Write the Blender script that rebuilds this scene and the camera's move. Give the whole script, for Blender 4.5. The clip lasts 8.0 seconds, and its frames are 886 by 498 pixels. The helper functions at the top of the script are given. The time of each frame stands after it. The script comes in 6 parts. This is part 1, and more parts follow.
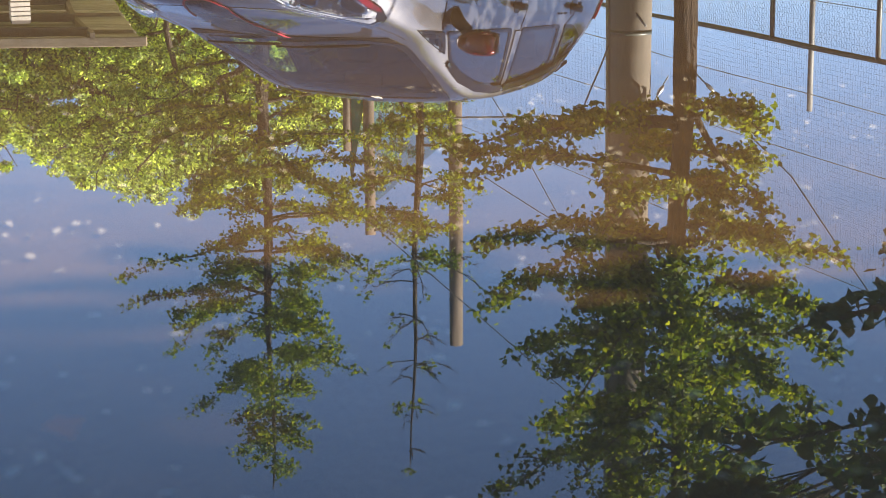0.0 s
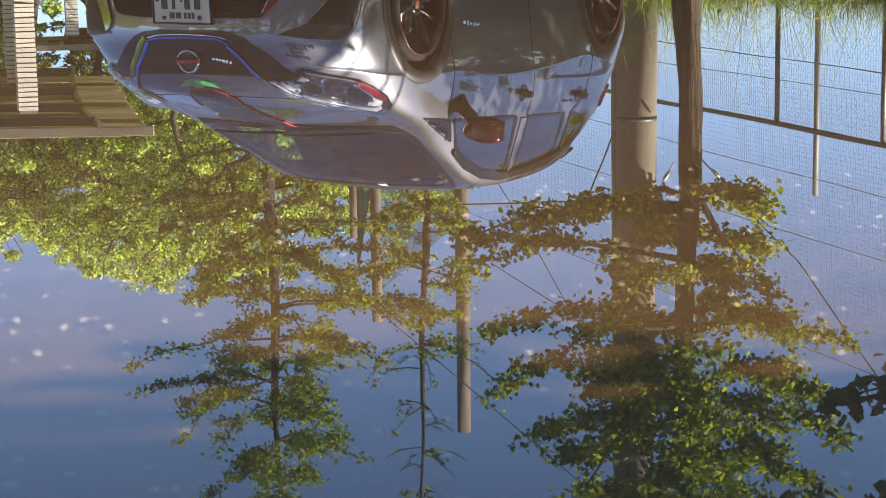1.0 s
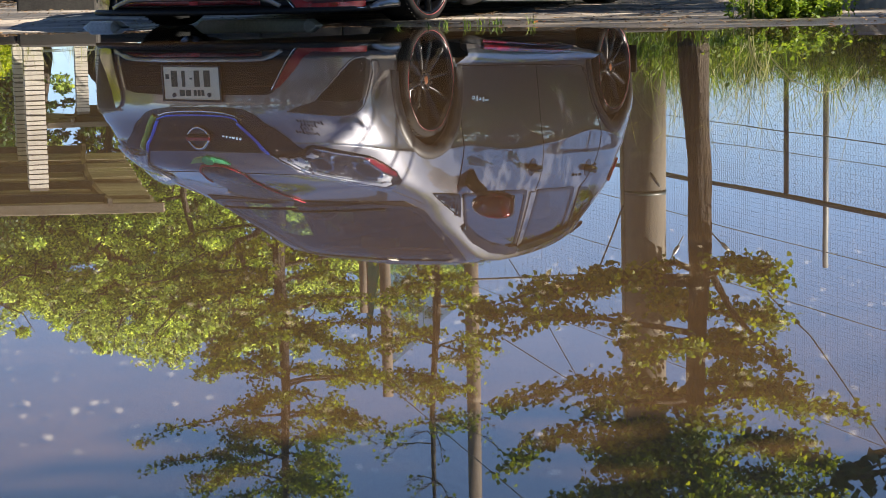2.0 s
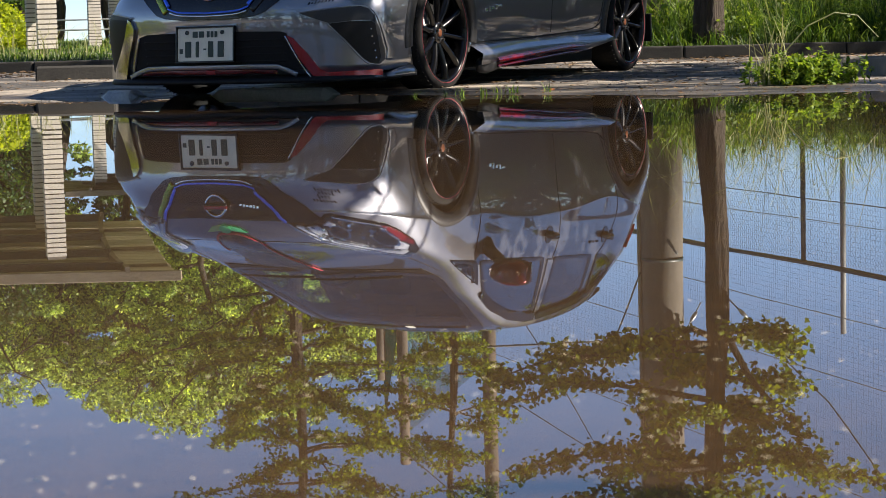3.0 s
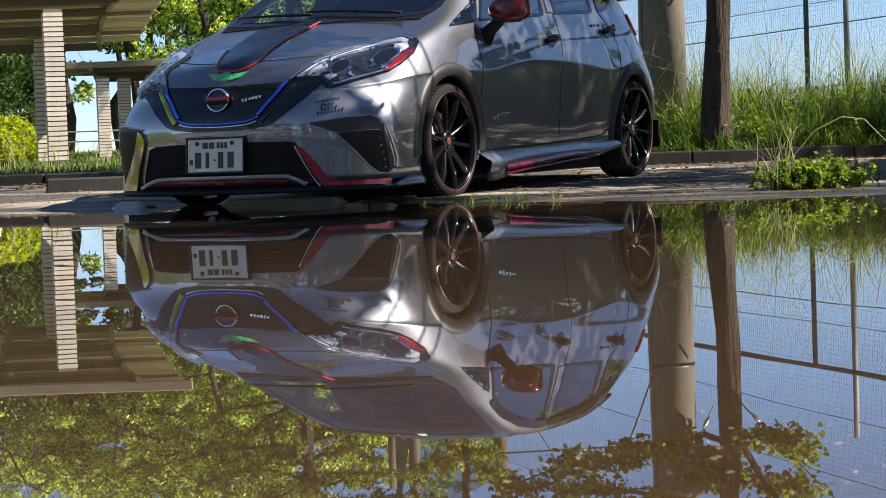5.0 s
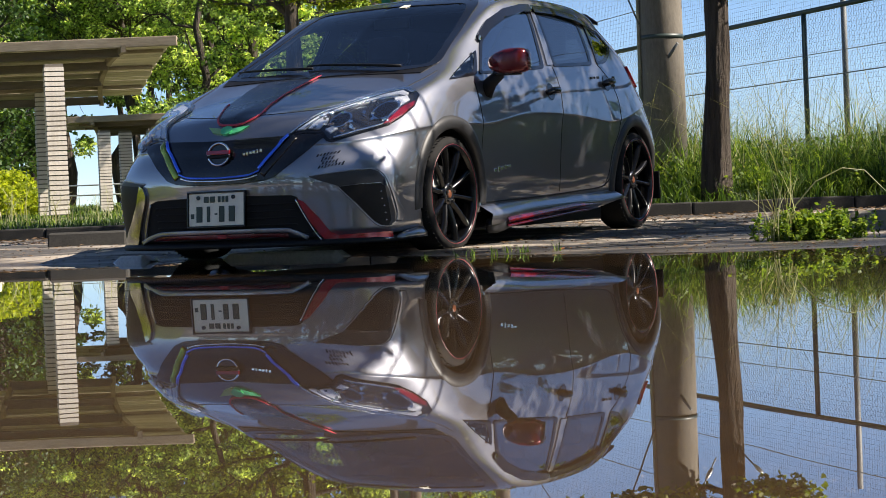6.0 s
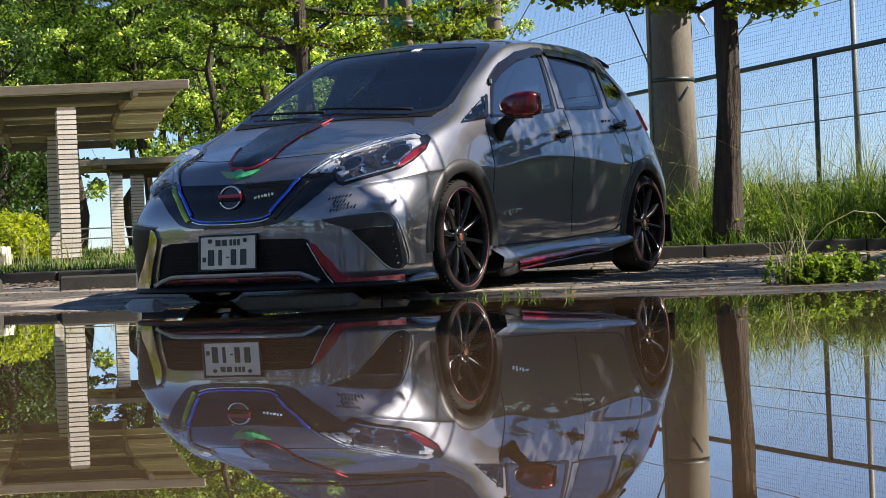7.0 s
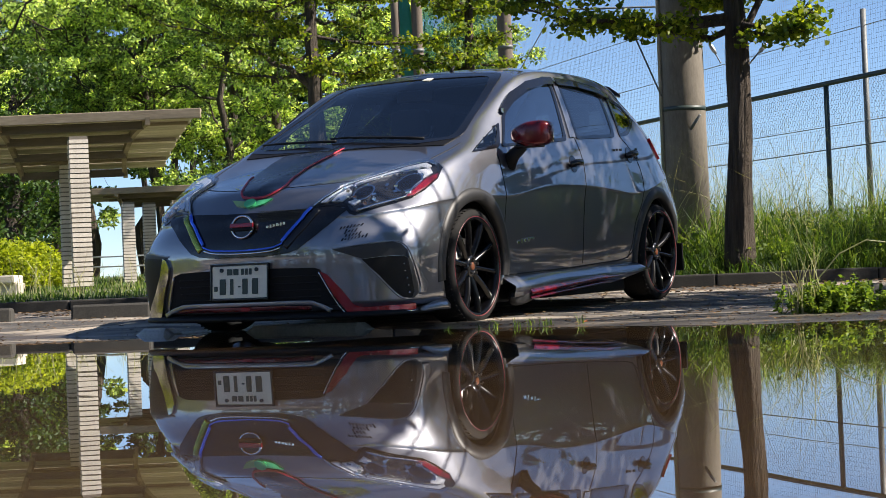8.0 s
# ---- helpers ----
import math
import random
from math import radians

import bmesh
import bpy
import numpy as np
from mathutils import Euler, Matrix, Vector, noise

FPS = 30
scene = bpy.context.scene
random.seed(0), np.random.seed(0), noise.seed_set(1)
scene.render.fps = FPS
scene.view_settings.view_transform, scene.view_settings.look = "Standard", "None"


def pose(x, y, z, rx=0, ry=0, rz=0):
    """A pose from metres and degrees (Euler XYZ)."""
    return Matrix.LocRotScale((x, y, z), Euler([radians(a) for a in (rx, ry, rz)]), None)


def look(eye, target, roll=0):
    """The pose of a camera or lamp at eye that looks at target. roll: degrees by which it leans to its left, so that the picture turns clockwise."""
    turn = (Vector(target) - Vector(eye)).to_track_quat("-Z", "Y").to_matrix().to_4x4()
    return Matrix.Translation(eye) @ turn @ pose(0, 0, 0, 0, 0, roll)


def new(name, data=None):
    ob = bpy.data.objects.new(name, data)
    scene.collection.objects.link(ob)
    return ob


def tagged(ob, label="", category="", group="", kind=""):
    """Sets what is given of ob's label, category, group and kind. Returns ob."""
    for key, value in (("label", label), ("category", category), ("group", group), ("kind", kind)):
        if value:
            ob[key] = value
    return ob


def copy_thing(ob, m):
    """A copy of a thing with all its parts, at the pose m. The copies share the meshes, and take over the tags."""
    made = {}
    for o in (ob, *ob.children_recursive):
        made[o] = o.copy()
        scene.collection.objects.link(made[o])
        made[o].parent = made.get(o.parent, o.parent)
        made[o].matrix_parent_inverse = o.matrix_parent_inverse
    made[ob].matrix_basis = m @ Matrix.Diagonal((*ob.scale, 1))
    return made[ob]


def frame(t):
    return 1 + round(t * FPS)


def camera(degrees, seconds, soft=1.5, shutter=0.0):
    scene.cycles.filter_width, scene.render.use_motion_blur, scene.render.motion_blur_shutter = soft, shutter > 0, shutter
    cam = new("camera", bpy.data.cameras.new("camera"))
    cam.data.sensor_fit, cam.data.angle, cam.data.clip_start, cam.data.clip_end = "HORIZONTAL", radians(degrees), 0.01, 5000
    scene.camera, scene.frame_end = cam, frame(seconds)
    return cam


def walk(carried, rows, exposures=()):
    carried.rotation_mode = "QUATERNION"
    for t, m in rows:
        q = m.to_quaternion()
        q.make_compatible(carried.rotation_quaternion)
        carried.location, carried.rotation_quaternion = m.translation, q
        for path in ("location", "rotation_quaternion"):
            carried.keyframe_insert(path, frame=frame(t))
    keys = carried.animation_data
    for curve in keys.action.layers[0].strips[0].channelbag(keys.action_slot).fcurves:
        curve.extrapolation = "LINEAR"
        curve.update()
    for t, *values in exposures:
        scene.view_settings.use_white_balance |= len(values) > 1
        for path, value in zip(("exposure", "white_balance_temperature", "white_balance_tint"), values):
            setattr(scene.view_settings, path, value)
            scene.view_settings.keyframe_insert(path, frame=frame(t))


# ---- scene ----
TINT = 12
EXPOSURES = [(t, stops, kelvin, TINT) for t, stops, kelvin in ((0.0, 1.86, 6860), (1.5, 1.63, 6860), (3.0, 1.28, 6740), (4.5, 1.25, 6720), (6.0, 1.24, 6660), (7.0, 1.2, 6600), (8.0, 1.2, 6560))]
SKY, SUN = 0.068, 5.0
# ---- camera ----
cam = camera(24.36, 8.0, 0.4)
# a small lens focused on the car and beyond: the water close to it is soft
cam.data.dof.use_dof, cam.data.dof.focus_distance, cam.data.dof.aperture_fstop = True, 16.0, 24.0
# seconds, x, y, z, pitch, yaw, lean to the right
ROWS = [
    (0.0, 0.000, 0.0, 0.220, -12.004, -0.815, 0.416),
    (0.5, 0.000, 0.0, 0.222, -10.815, -0.627, 0.641),
    (1.0, 0.000, 0.0, 0.225, -9.594, -0.645, 0.815),
    (1.5, 0.000, 0.0, 0.227, -8.500, -0.613, 1.034),
    (3.0, 0.000, 0.0, 0.234, -5.648, 0.039, 1.400),
    (3.5, 0.000, 0.0, 0.228, -4.692, -0.003, 1.630),
    (4.0, 0.000, 0.0, 0.227, -3.911, 0.057, 1.819),
    (4.5, 0.000, 0.0, 0.234, -3.317, 0.211, 1.896),
    (6.0, 0.000, 0.0, 0.247, -1.232, 0.223, 2.304),
    (6.5, 0.000, 0.0, 0.248, -0.554, 0.357, 2.324),
    (7.0, 0.000, 0.0, 0.251, -0.036, 0.493, 2.325),
    (7.5, 0.000, 0.0, 0.252, 0.405, 0.627, 2.313),
    (8.0, 0.000, 0.0, 0.257, 0.758, 0.783, 2.347),
]
walk(cam, [(t, pose(x, y, z, 90 + pitch, 0, yaw) @ pose(0, 0, 0, 0, 0, -lean)) for t, x, y, z, pitch, yaw, lean in ROWS],
     EXPOSURES)

# ---- world and sun ----
SUN_TO = Vector((0.72, -0.10, 0.69)).normalized()
world = bpy.data.worlds.new("sky")
scene.world = world
world.use_nodes = True
wn = world.node_tree
sky = wn.nodes.new("ShaderNodeTexSky")
sky.sky_type = "NISHITA"
sky.sun_disc = False
sky.sun_elevation = math.asin(SUN_TO.z)
sky.sun_rotation = math.atan2(SUN_TO.x, SUN_TO.y)
sky.air_density, sky.dust_density, sky.ozone_density = 0.6, 0.0, 4.5
wn.links.new(sky.outputs["Color"], wn.nodes["Background"].inputs["Color"])
wn.nodes["Background"].inputs["Strength"].default_value = SKY
sun = bpy.data.lights.new("sun", "SUN")
sun.energy, sun.angle, sun.color = SUN, radians(0.53), (1.0, 0.92, 0.81)
sun_ob = new("sun", sun)
sun_ob.matrix_world = look((0, 0, 30), Vector((0, 0, 30)) - SUN_TO)

# ---- materials ----
def nodes(name):
    m = bpy.data.materials.new(name)
    m.use_nodes = True
    t = m.node_tree
    return m, t, t.nodes["Principled BSDF"]


def add(t, kind, **values):
    n = t.nodes.new(kind)
    for key, value in values.items():
        n.inputs[key].default_value = value
    return n


def grain(t, scale, detail=6, rough=0.6, stretch=(1, 1, 1)):
    co = t.nodes.new("ShaderNodeTexCoord")
    mp = add(t, "ShaderNodeMapping", Scale=stretch)
    t.links.new(co.outputs["Object"], mp.inputs["Vector"])
    n = add(t, "ShaderNodeTexNoise", Scale=scale, Detail=detail, Roughness=rough)
    t.links.new(mp.outputs["Vector"], n.inputs["Vector"])
    return n.outputs["Fac"]


def ramp(t, fac, stops):
    r = t.nodes.new("ShaderNodeValToRGB")
    r.color_ramp.elements[0].position, r.color_ramp.elements[0].color = stops[0][0], (*stops[0][1], 1)
    r.color_ramp.elements[1].position, r.color_ramp.elements[1].color = stops[-1][0], (*stops[-1][1], 1)
    for p, c in stops[1:-1]:
        e = r.color_ramp.elements.new(p)
        e.color = (*c, 1)
    t.links.new(fac, r.inputs["Fac"])
    return r.outputs["Color"]


def blend(t, fac, a, b, mode="MIX"):
    m = t.nodes.new("ShaderNodeMix")
    m.data_type, m.blend_type = "RGBA", mode
    if isinstance(fac, float):
        m.inputs[0].default_value = fac
    else:
        t.links.new(fac, m.inputs[0])
    for sock, v in ((m.inputs[6], a), (m.inputs[7], b)):
        if isinstance(v, tuple):
            sock.default_value = (*v, 1)
        else:
            t.links.new(v, sock)
    return m.outputs[2]


def bump(t, p, fac, strength=0.3, distance=0.01):
    b = add(t, "ShaderNodeBump", Strength=strength, Distance=distance)
    t.links.new(fac, b.inputs["Height"])
    t.links.new(b.outputs["Normal"], p.inputs["Normal"])


def surf(name, dark, light, scale=8.0, fine=60.0, rough=0.8, metal=0.0, relief=0.3, depth=0.005, stretch=(1, 1, 1), vary=0.0):
    """A worn surface: stains at one scale, grain at another, relief from the grain."""
    m, t, p = nodes(name)
    big = grain(t, scale, 4, 0.55, stretch)
    small = grain(t, fine, 5, 0.65, stretch)
    col = ramp(t, big, [(0.3, dark), (0.7, light)])
    col = blend(t, 0.5, col, ramp(t, small, [(0.3, dark), (0.7, light)]))
    if vary:
        info = t.nodes.new("ShaderNodeObjectInfo")
        v = ramp(t, info.outputs["Random"], [(0.0, (1 - vary,) * 3), (1.0, (1.0,) * 3)])
        col = blend(t, 1.0, col, v, "MULTIPLY")
    t.links.new(col, p.inputs["Base Color"])
    p.inputs["Roughness"].default_value = rough
    p.inputs["Metallic"].default_value = metal
    if relief:
        bump(t, p, small, relief, depth)
    return m


def leaf(name, dark, mid, light, through_light=0.45, clump=0.0):
    """Foliage: colour differs from leaf to leaf, and light passes through it."""
    m, t, p = nodes(name)
    geo = t.nodes.new("ShaderNodeNewGeometry")
    col = ramp(t, geo.outputs["Random Per Island"], [(0.0, dark), (0.5, mid), (1.0, light)])
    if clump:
        # noise darkens and brightens whole sprays, standing in for shaded and lit clumps
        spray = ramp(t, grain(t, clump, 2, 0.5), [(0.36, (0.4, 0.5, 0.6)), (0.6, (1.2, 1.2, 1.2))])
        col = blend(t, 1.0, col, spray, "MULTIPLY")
    t.links.new(col, p.inputs["Base Color"])
    p.inputs["Roughness"].default_value = 0.55
    p.inputs["Specular IOR Level"].default_value = 0.45
    tr = t.nodes.new("ShaderNodeBsdfTranslucent")
    t.links.new(blend(t, 1.0, col, (1.75, 1.68, 0.95), "MULTIPLY"), tr.inputs["Color"])
    mix = add(t, "ShaderNodeMixShader", Fac=through_light)
    t.links.new(p.outputs["BSDF"], mix.inputs[1])
    t.links.new(tr.outputs["BSDF"], mix.inputs[2])
    t.links.new(mix.outputs["Shader"], t.nodes["Material Output"].inputs["Surface"])
    return m


def asphalt_material():
    m, t, p = nodes("asphalt")
    stones = grain(t, 160.0, 4, 0.7)
    patch = grain(t, 1.5, 6, 0.65, (0.4, 1.5, 1))
    col = ramp(t, stones, [(0.3, (0.022, 0.02, 0.019)), (0.6, (0.07, 0.065, 0.059)), (0.78, (0.2, 0.185, 0.165))])
    # pale streaks put into the colour, standing in for sun streaks on the ground
    col = blend(t, ramp(t, patch, [(0.47, (0, 0, 0)), (0.62, (0.9, 0.9, 0.9))]), col, (0.4, 0.345, 0.275))
    # silt on the low ground that the water covers
    co = t.nodes.new("ShaderNodeTexCoord")
    sep = t.nodes.new("ShaderNodeSeparateXYZ")
    t.links.new(co.outputs["Object"], sep.inputs[0])
    low = add(t, "ShaderNodeMapRange", **{"From Min": -0.012, "From Max": -0.003, "To Min": 1.0, "To Max": 0.0})
    t.links.new(sep.outputs["Z"], low.inputs["Value"])
    silt = ramp(t, grain(t, 14.0, 6, 0.7), [(0.35, (0.06, 0.036, 0.017)), (0.7, (0.112, 0.069, 0.034))])
    # wet margin round the water: darker and smoother, widened to paint in shade there
    edge = t.nodes.new("ShaderNodeMath")
    edge.operation = "MULTIPLY_ADD"
    edge.inputs[1].default_value = 0.02
    t.links.new(patch, edge.inputs[0])
    t.links.new(sep.outputs["Z"], edge.inputs[2])
    damp_shade = add(t, "ShaderNodeMapRange", **{"From Min": 0.019, "From Max": 0.03, "To Min": 1.0, "To Max": 0.0})
    t.links.new(edge.outputs[0], damp_shade.inputs["Value"])
    col = blend(t, damp_shade.outputs["Result"], col, blend(t, 1.0, col, (0.27, 0.26, 0.25), "MULTIPLY"))
    col = blend(t, low.outputs["Result"], col, silt)
    t.links.new(col, p.inputs["Base Color"])
    wet = add(t, "ShaderNodeMapRange", **{"From Min": 0.0, "From Max": 0.03, "To Min": 0.35, "To Max": 0.85})
    t.links.new(sep.outputs["Z"], wet.inputs["Value"])
    t.links.new(wet.outputs["Result"], p.inputs["Roughness"])
    bump(t, p, stones, 0.6, 0.006)
    return m


def water_material():
    m, t, p = nodes("puddle_water")
    t.nodes.remove(p)
    co = t.nodes.new("ShaderNodeTexCoord")
    mp = add(t, "ShaderNodeMapping", Scale=(1.0, 0.5, 1.0))
    t.links.new(co.outputs["Object"], mp.inputs["Vector"])
    rip = add(t, "ShaderNodeTexNoise", Scale=5.0, Detail=0.6, Roughness=0.4)
    t.links.new(mp.outputs["Vector"], rip.inputs["Vector"])
    b = add(t, "ShaderNodeBump", Strength=0.017, Distance=0.01)
    t.links.new(rip.outputs["Fac"], b.inputs["Height"])
    gloss = add(t, "ShaderNodeBsdfGlossy", Color=(1, 1, 1, 1), Roughness=0.0)
    t.links.new(b.outputs["Normal"], gloss.inputs["Normal"])
    clear = add(t, "ShaderNodeBsdfTransparent", Color=(0.86, 0.8, 0.68, 1))
    edge = add(t, "ShaderNodeLayerWeight", Blend=0.5)
    t.links.new(b.outputs["Normal"], edge.inputs["Normal"])
    power = t.nodes.new("ShaderNodeMath")
    power.operation = "POWER"
    power.inputs[1].default_value = 4.5
    t.links.new(edge.outputs["Facing"], power.inputs[0])
    fr = t.nodes.new("ShaderNodeMath")
    fr.operation = "MULTIPLY_ADD"
    fr.inputs[1].default_value = 0.98
    fr.inputs[2].default_value = 0.02
    t.links.new(power.outputs[0], fr.inputs[0])
    mix = t.nodes.new("ShaderNodeMixShader")
    t.links.new(fr.outputs[0], mix.inputs["Fac"])
    t.links.new(clear.outputs["BSDF"], mix.inputs[1])
    t.links.new(gloss.outputs["BSDF"], mix.inputs[2])
    t.links.new(mix.outputs["Shader"], t.nodes["Material Output"].inputs["Surface"])
    return m


def cloth_material():
    """Woven netting: part teal thread, part open."""
    m, t, p = nodes("shade_cloth")
    col = ramp(t, grain(t, 2.0, 4, 0.6), [(0.3, (0.06, 0.27, 0.22)), (0.7, (0.1, 0.38, 0.31))])
    t.links.new(col, p.inputs["Base Color"])
    p.inputs["Roughness"].default_value = 0.7
    clear = t.nodes.new("ShaderNodeBsdfTransparent")
    mix = add(t, "ShaderNodeMixShader", Fac=0.52)
    t.links.new(clear.outputs["BSDF"], mix.inputs[1])
    t.links.new(p.outputs["BSDF"], mix.inputs[2])
    t.links.new(mix.outputs["Shader"], t.nodes["Material Output"].inputs["Surface"])
    return m


SHADE_CLOTH = cloth_material()
ASPHALT = asphalt_material()
WATER = water_material()
KERB = surf("kerb_concrete", (0.014, 0.013, 0.012), (0.055, 0.052, 0.044), 5, 90, 0.9, 0, 0.5)
SOIL = surf("lawn_soil", (0.05, 0.055, 0.02), (0.1, 0.11, 0.035), 3, 40, 0.95, 0, 0.6)
BARK = surf("grey_bark", (0.009, 0.007, 0.0055), (0.115, 0.09, 0.068), 7, 30, 0.95, 0, 1.0, 0.08, (1, 1, 0.1))
CONCRETE = surf("pole_concrete", (0.11, 0.098, 0.08), (0.24, 0.215, 0.178), 3, 50, 0.85, 0, 0.25, 0.004, (1, 1, 0.3))
WET_CONCRETE = surf("wet_concrete", (0.36, 0.36, 0.35), (0.62, 0.62, 0.6), 9, 70, 0.16, 0, 0.4)
TIMBER = surf("weathered_timber", (0.19, 0.145, 0.095), (0.48, 0.395, 0.28), 4, 30, 0.85, 0, 0.4, 0.006, (0.15, 1, 1), 0.3)
DARK_TIMBER = surf("dark_timber", (0.09, 0.072, 0.052), (0.2, 0.16, 0.115), 4, 30, 0.85, 0, 0.4, 0.006, (0.15, 1, 1), 0.2)
# weathered roof boards, painted paler for light bounced up from the ground
PALE_TIMBER = surf("bounce_lit_boards", (0.42, 0.37, 0.265), (0.76, 0.69, 0.53), 5, 34, 0.85, 0, 0.5, 0.006, (0.12, 1.6, 1), 0.35)
PALE_SLAB = surf("pale_bounce_slab", (0.42, 0.4, 0.36), (0.6, 0.57, 0.51), 3, 40, 0.9)
POLE_WOOD = surf("pole_brown", (0.09, 0.068, 0.05), (0.22, 0.175, 0.13), 3, 30, 0.8, 0, 0.3, 0.006, (1, 1, 0.1))
WHITE_BRICK = surf("pale_brick", (0.52, 0.47, 0.4), (0.76, 0.7, 0.62), 6, 60, 0.85, 0, 0.4, 0.004, (1, 1, 1), 0.18)
MORTAR = surf("mortar", (0.1, 0.088, 0.075), (0.2, 0.18, 0.15), 8, 60, 0.95)
STEEL = surf("galvanised_steel", (0.3, 0.31, 0.31), (0.5, 0.51, 0.5), 5, 60, 0.45, 0.6, 0.1)
FENCE_GREEN = surf("dark_green_paint", (0.02, 0.035, 0.035), (0.04, 0.06, 0.055), 5, 50, 0.45, 0, 0.1)
WIRE = surf("dark_wire", (0.1, 0.11, 0.11), (0.2, 0.21, 0.21), 5, 50, 0.6, 0.3, 0)
NET = surf("grey_net_cord", (0.2, 0.22, 0.23), (0.34, 0.36, 0.37), 5, 50, 0.8, 0, 0)
GREEN_SHEET = surf("green_sheet", (0.05, 0.3, 0.24), (0.08, 0.4, 0.32), 0.7, 9, 0.6, 0, 0.2, 0.02)
GINKGO = leaf("ginkgo_leaf", (0.03, 0.065, 0.006), (0.115, 0.17, 0.012), (0.28, 0.325, 0.024), 0.55)
# foliage in shade: the darkness is painted into the leaf colour
SHADE_LEAF = leaf("shade_dark_leaf", (0.02, 0.05, 0.008), (0.035, 0.08, 0.012), (0.06, 0.11, 0.015), 0.3)
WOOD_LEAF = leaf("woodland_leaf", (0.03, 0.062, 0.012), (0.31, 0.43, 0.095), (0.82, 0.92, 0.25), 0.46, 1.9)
HEDGE_LEAF = leaf("hedge_leaf", (0.1, 0.15, 0.008), (0.27, 0.33, 0.017), (0.4, 0.44, 0.03), 0.5)
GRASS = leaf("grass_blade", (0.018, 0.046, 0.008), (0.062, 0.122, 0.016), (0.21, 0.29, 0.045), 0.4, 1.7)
DRY_GRASS = leaf("pale_grass_stem", (0.2, 0.22, 0.1), (0.28, 0.29, 0.14), (0.36, 0.34, 0.18), 0.3)
PETAL = leaf("pale_petal", (0.35, 0.33, 0.3), (0.5, 0.48, 0.44), (0.62, 0.52, 0.42), 0.2)

# ---- helpers for things ----
def link_mesh(name, verts, faces, material, parent=None, label="", smooth=False):
    me = bpy.data.meshes.new(name)
    me.from_pydata(verts, [], faces)
    me.materials.append(material)
    if smooth:
        me.polygons.foreach_set("use_smooth", [True] * len(me.polygons))
    ob = new(name, me)
    if parent:
        ob.parent = parent
    if label:
        ob["label"] = label
    return ob


def part(name, bm, material, parent=None, label="", smooth=False):
    """Links a bmesh as one mesh object under a thing or under a part."""
    me = bpy.data.meshes.new(name)
    bm.normal_update()
    bm.to_mesh(me)
    bm.free()
    me.materials.append(material)
    if smooth:
        me.polygons.foreach_set("use_smooth", [True] * len(me.polygons))
    ob = new(name, me)
    if parent:
        ob.parent = parent
    if label:
        ob["label"] = label
    return ob


def thing(name, m, label, category, group="", kind=""):
    ob = new(name)
    ob.empty_display_size = 0.1
    ob.matrix_basis = m
    return tagged(ob, label, category, group, kind)


def box(bm, x0, x1, y0, y1, z0, z1, bevel=0.0, m=None):
    r = bmesh.ops.create_cube(bm, size=1)
    vs = r["verts"]
    bmesh.ops.transform(bm, matrix=Matrix.LocRotScale(((x0 + x1) / 2, (y0 + y1) / 2, (z0 + z1) / 2), None, (x1 - x0, y1 - y0, z1 - z0)), verts=vs)
    if bevel:
        es = list({e for v in vs for e in v.link_edges})
        g = bmesh.ops.bevel(bm, geom=es, offset=bevel, segments=2, affect="EDGES", profile=0.6)
        vs = list({v for f in g["faces"] for v in f.verts} | {v for v in vs if v.is_valid})
    if m:
        bmesh.ops.transform(bm, matrix=m, verts=vs)
    return bm


def tube(bm, pts, radii, seg=10, cap=True):
    """A tapered tube along points."""
    rings = []
    n = len(pts)
    side = None
    for i, p in enumerate(pts):
        p = Vector(p)
        d = (Vector(pts[min(i + 1, n - 1)]) - Vector(pts[max(i - 1, 0)])).normalized()
        if side is None:
            side = d.orthogonal().normalized()
        side = (side - d * side.dot(d)).normalized()
        up = d.cross(side)
        r = radii[i] if isinstance(radii, (list, tuple)) else radii
        rings.append([bm.verts.new(p + (side * math.cos(a) + up * math.sin(a)) * r) for a in (2 * math.pi * k / seg for k in range(seg))])
    for a, b in zip(rings, rings[1:]):
        for k in range(seg):
            bm.faces.new((a[k], a[(k + 1) % seg], b[(k + 1) % seg], b[k]))
    if cap:
        bm.faces.new(rings[0][::-1])
        bm.faces.new(rings[-1])
    return bm


def strand(points, width, up=(0, 0, 1)):
    """Two crossed thin ribbons along points, as verts and faces: a thread or wire seen from afar."""
    vs, fs = [], []
    pts = [Vector(p) for p in points]
    d = (pts[-1] - pts[0]).normalized()
    a = d.cross(Vector(up))
    a = a.normalized() if a.length > 1e-4 else Vector((1, 0, 0))
    for side in (a, d.cross(a).normalized()):
        base = len(vs)
        for p in pts:
            vs += [p - side * width / 2, p + side * width / 2]
        for i in range(len(pts) - 1):
            k = base + 2 * i
            fs.append((k, k + 1, k + 3, k + 2))
    return vs, fs


def strands(name, lines, width, material, parent=None, label=""):
    vs, fs = [], []
    for pts in lines:
        v, f = strand(pts, width)
        fs += [tuple(i + len(vs) for i in q) for q in f]
        vs += v
    return link_mesh(name, vs, fs, material, parent, label)


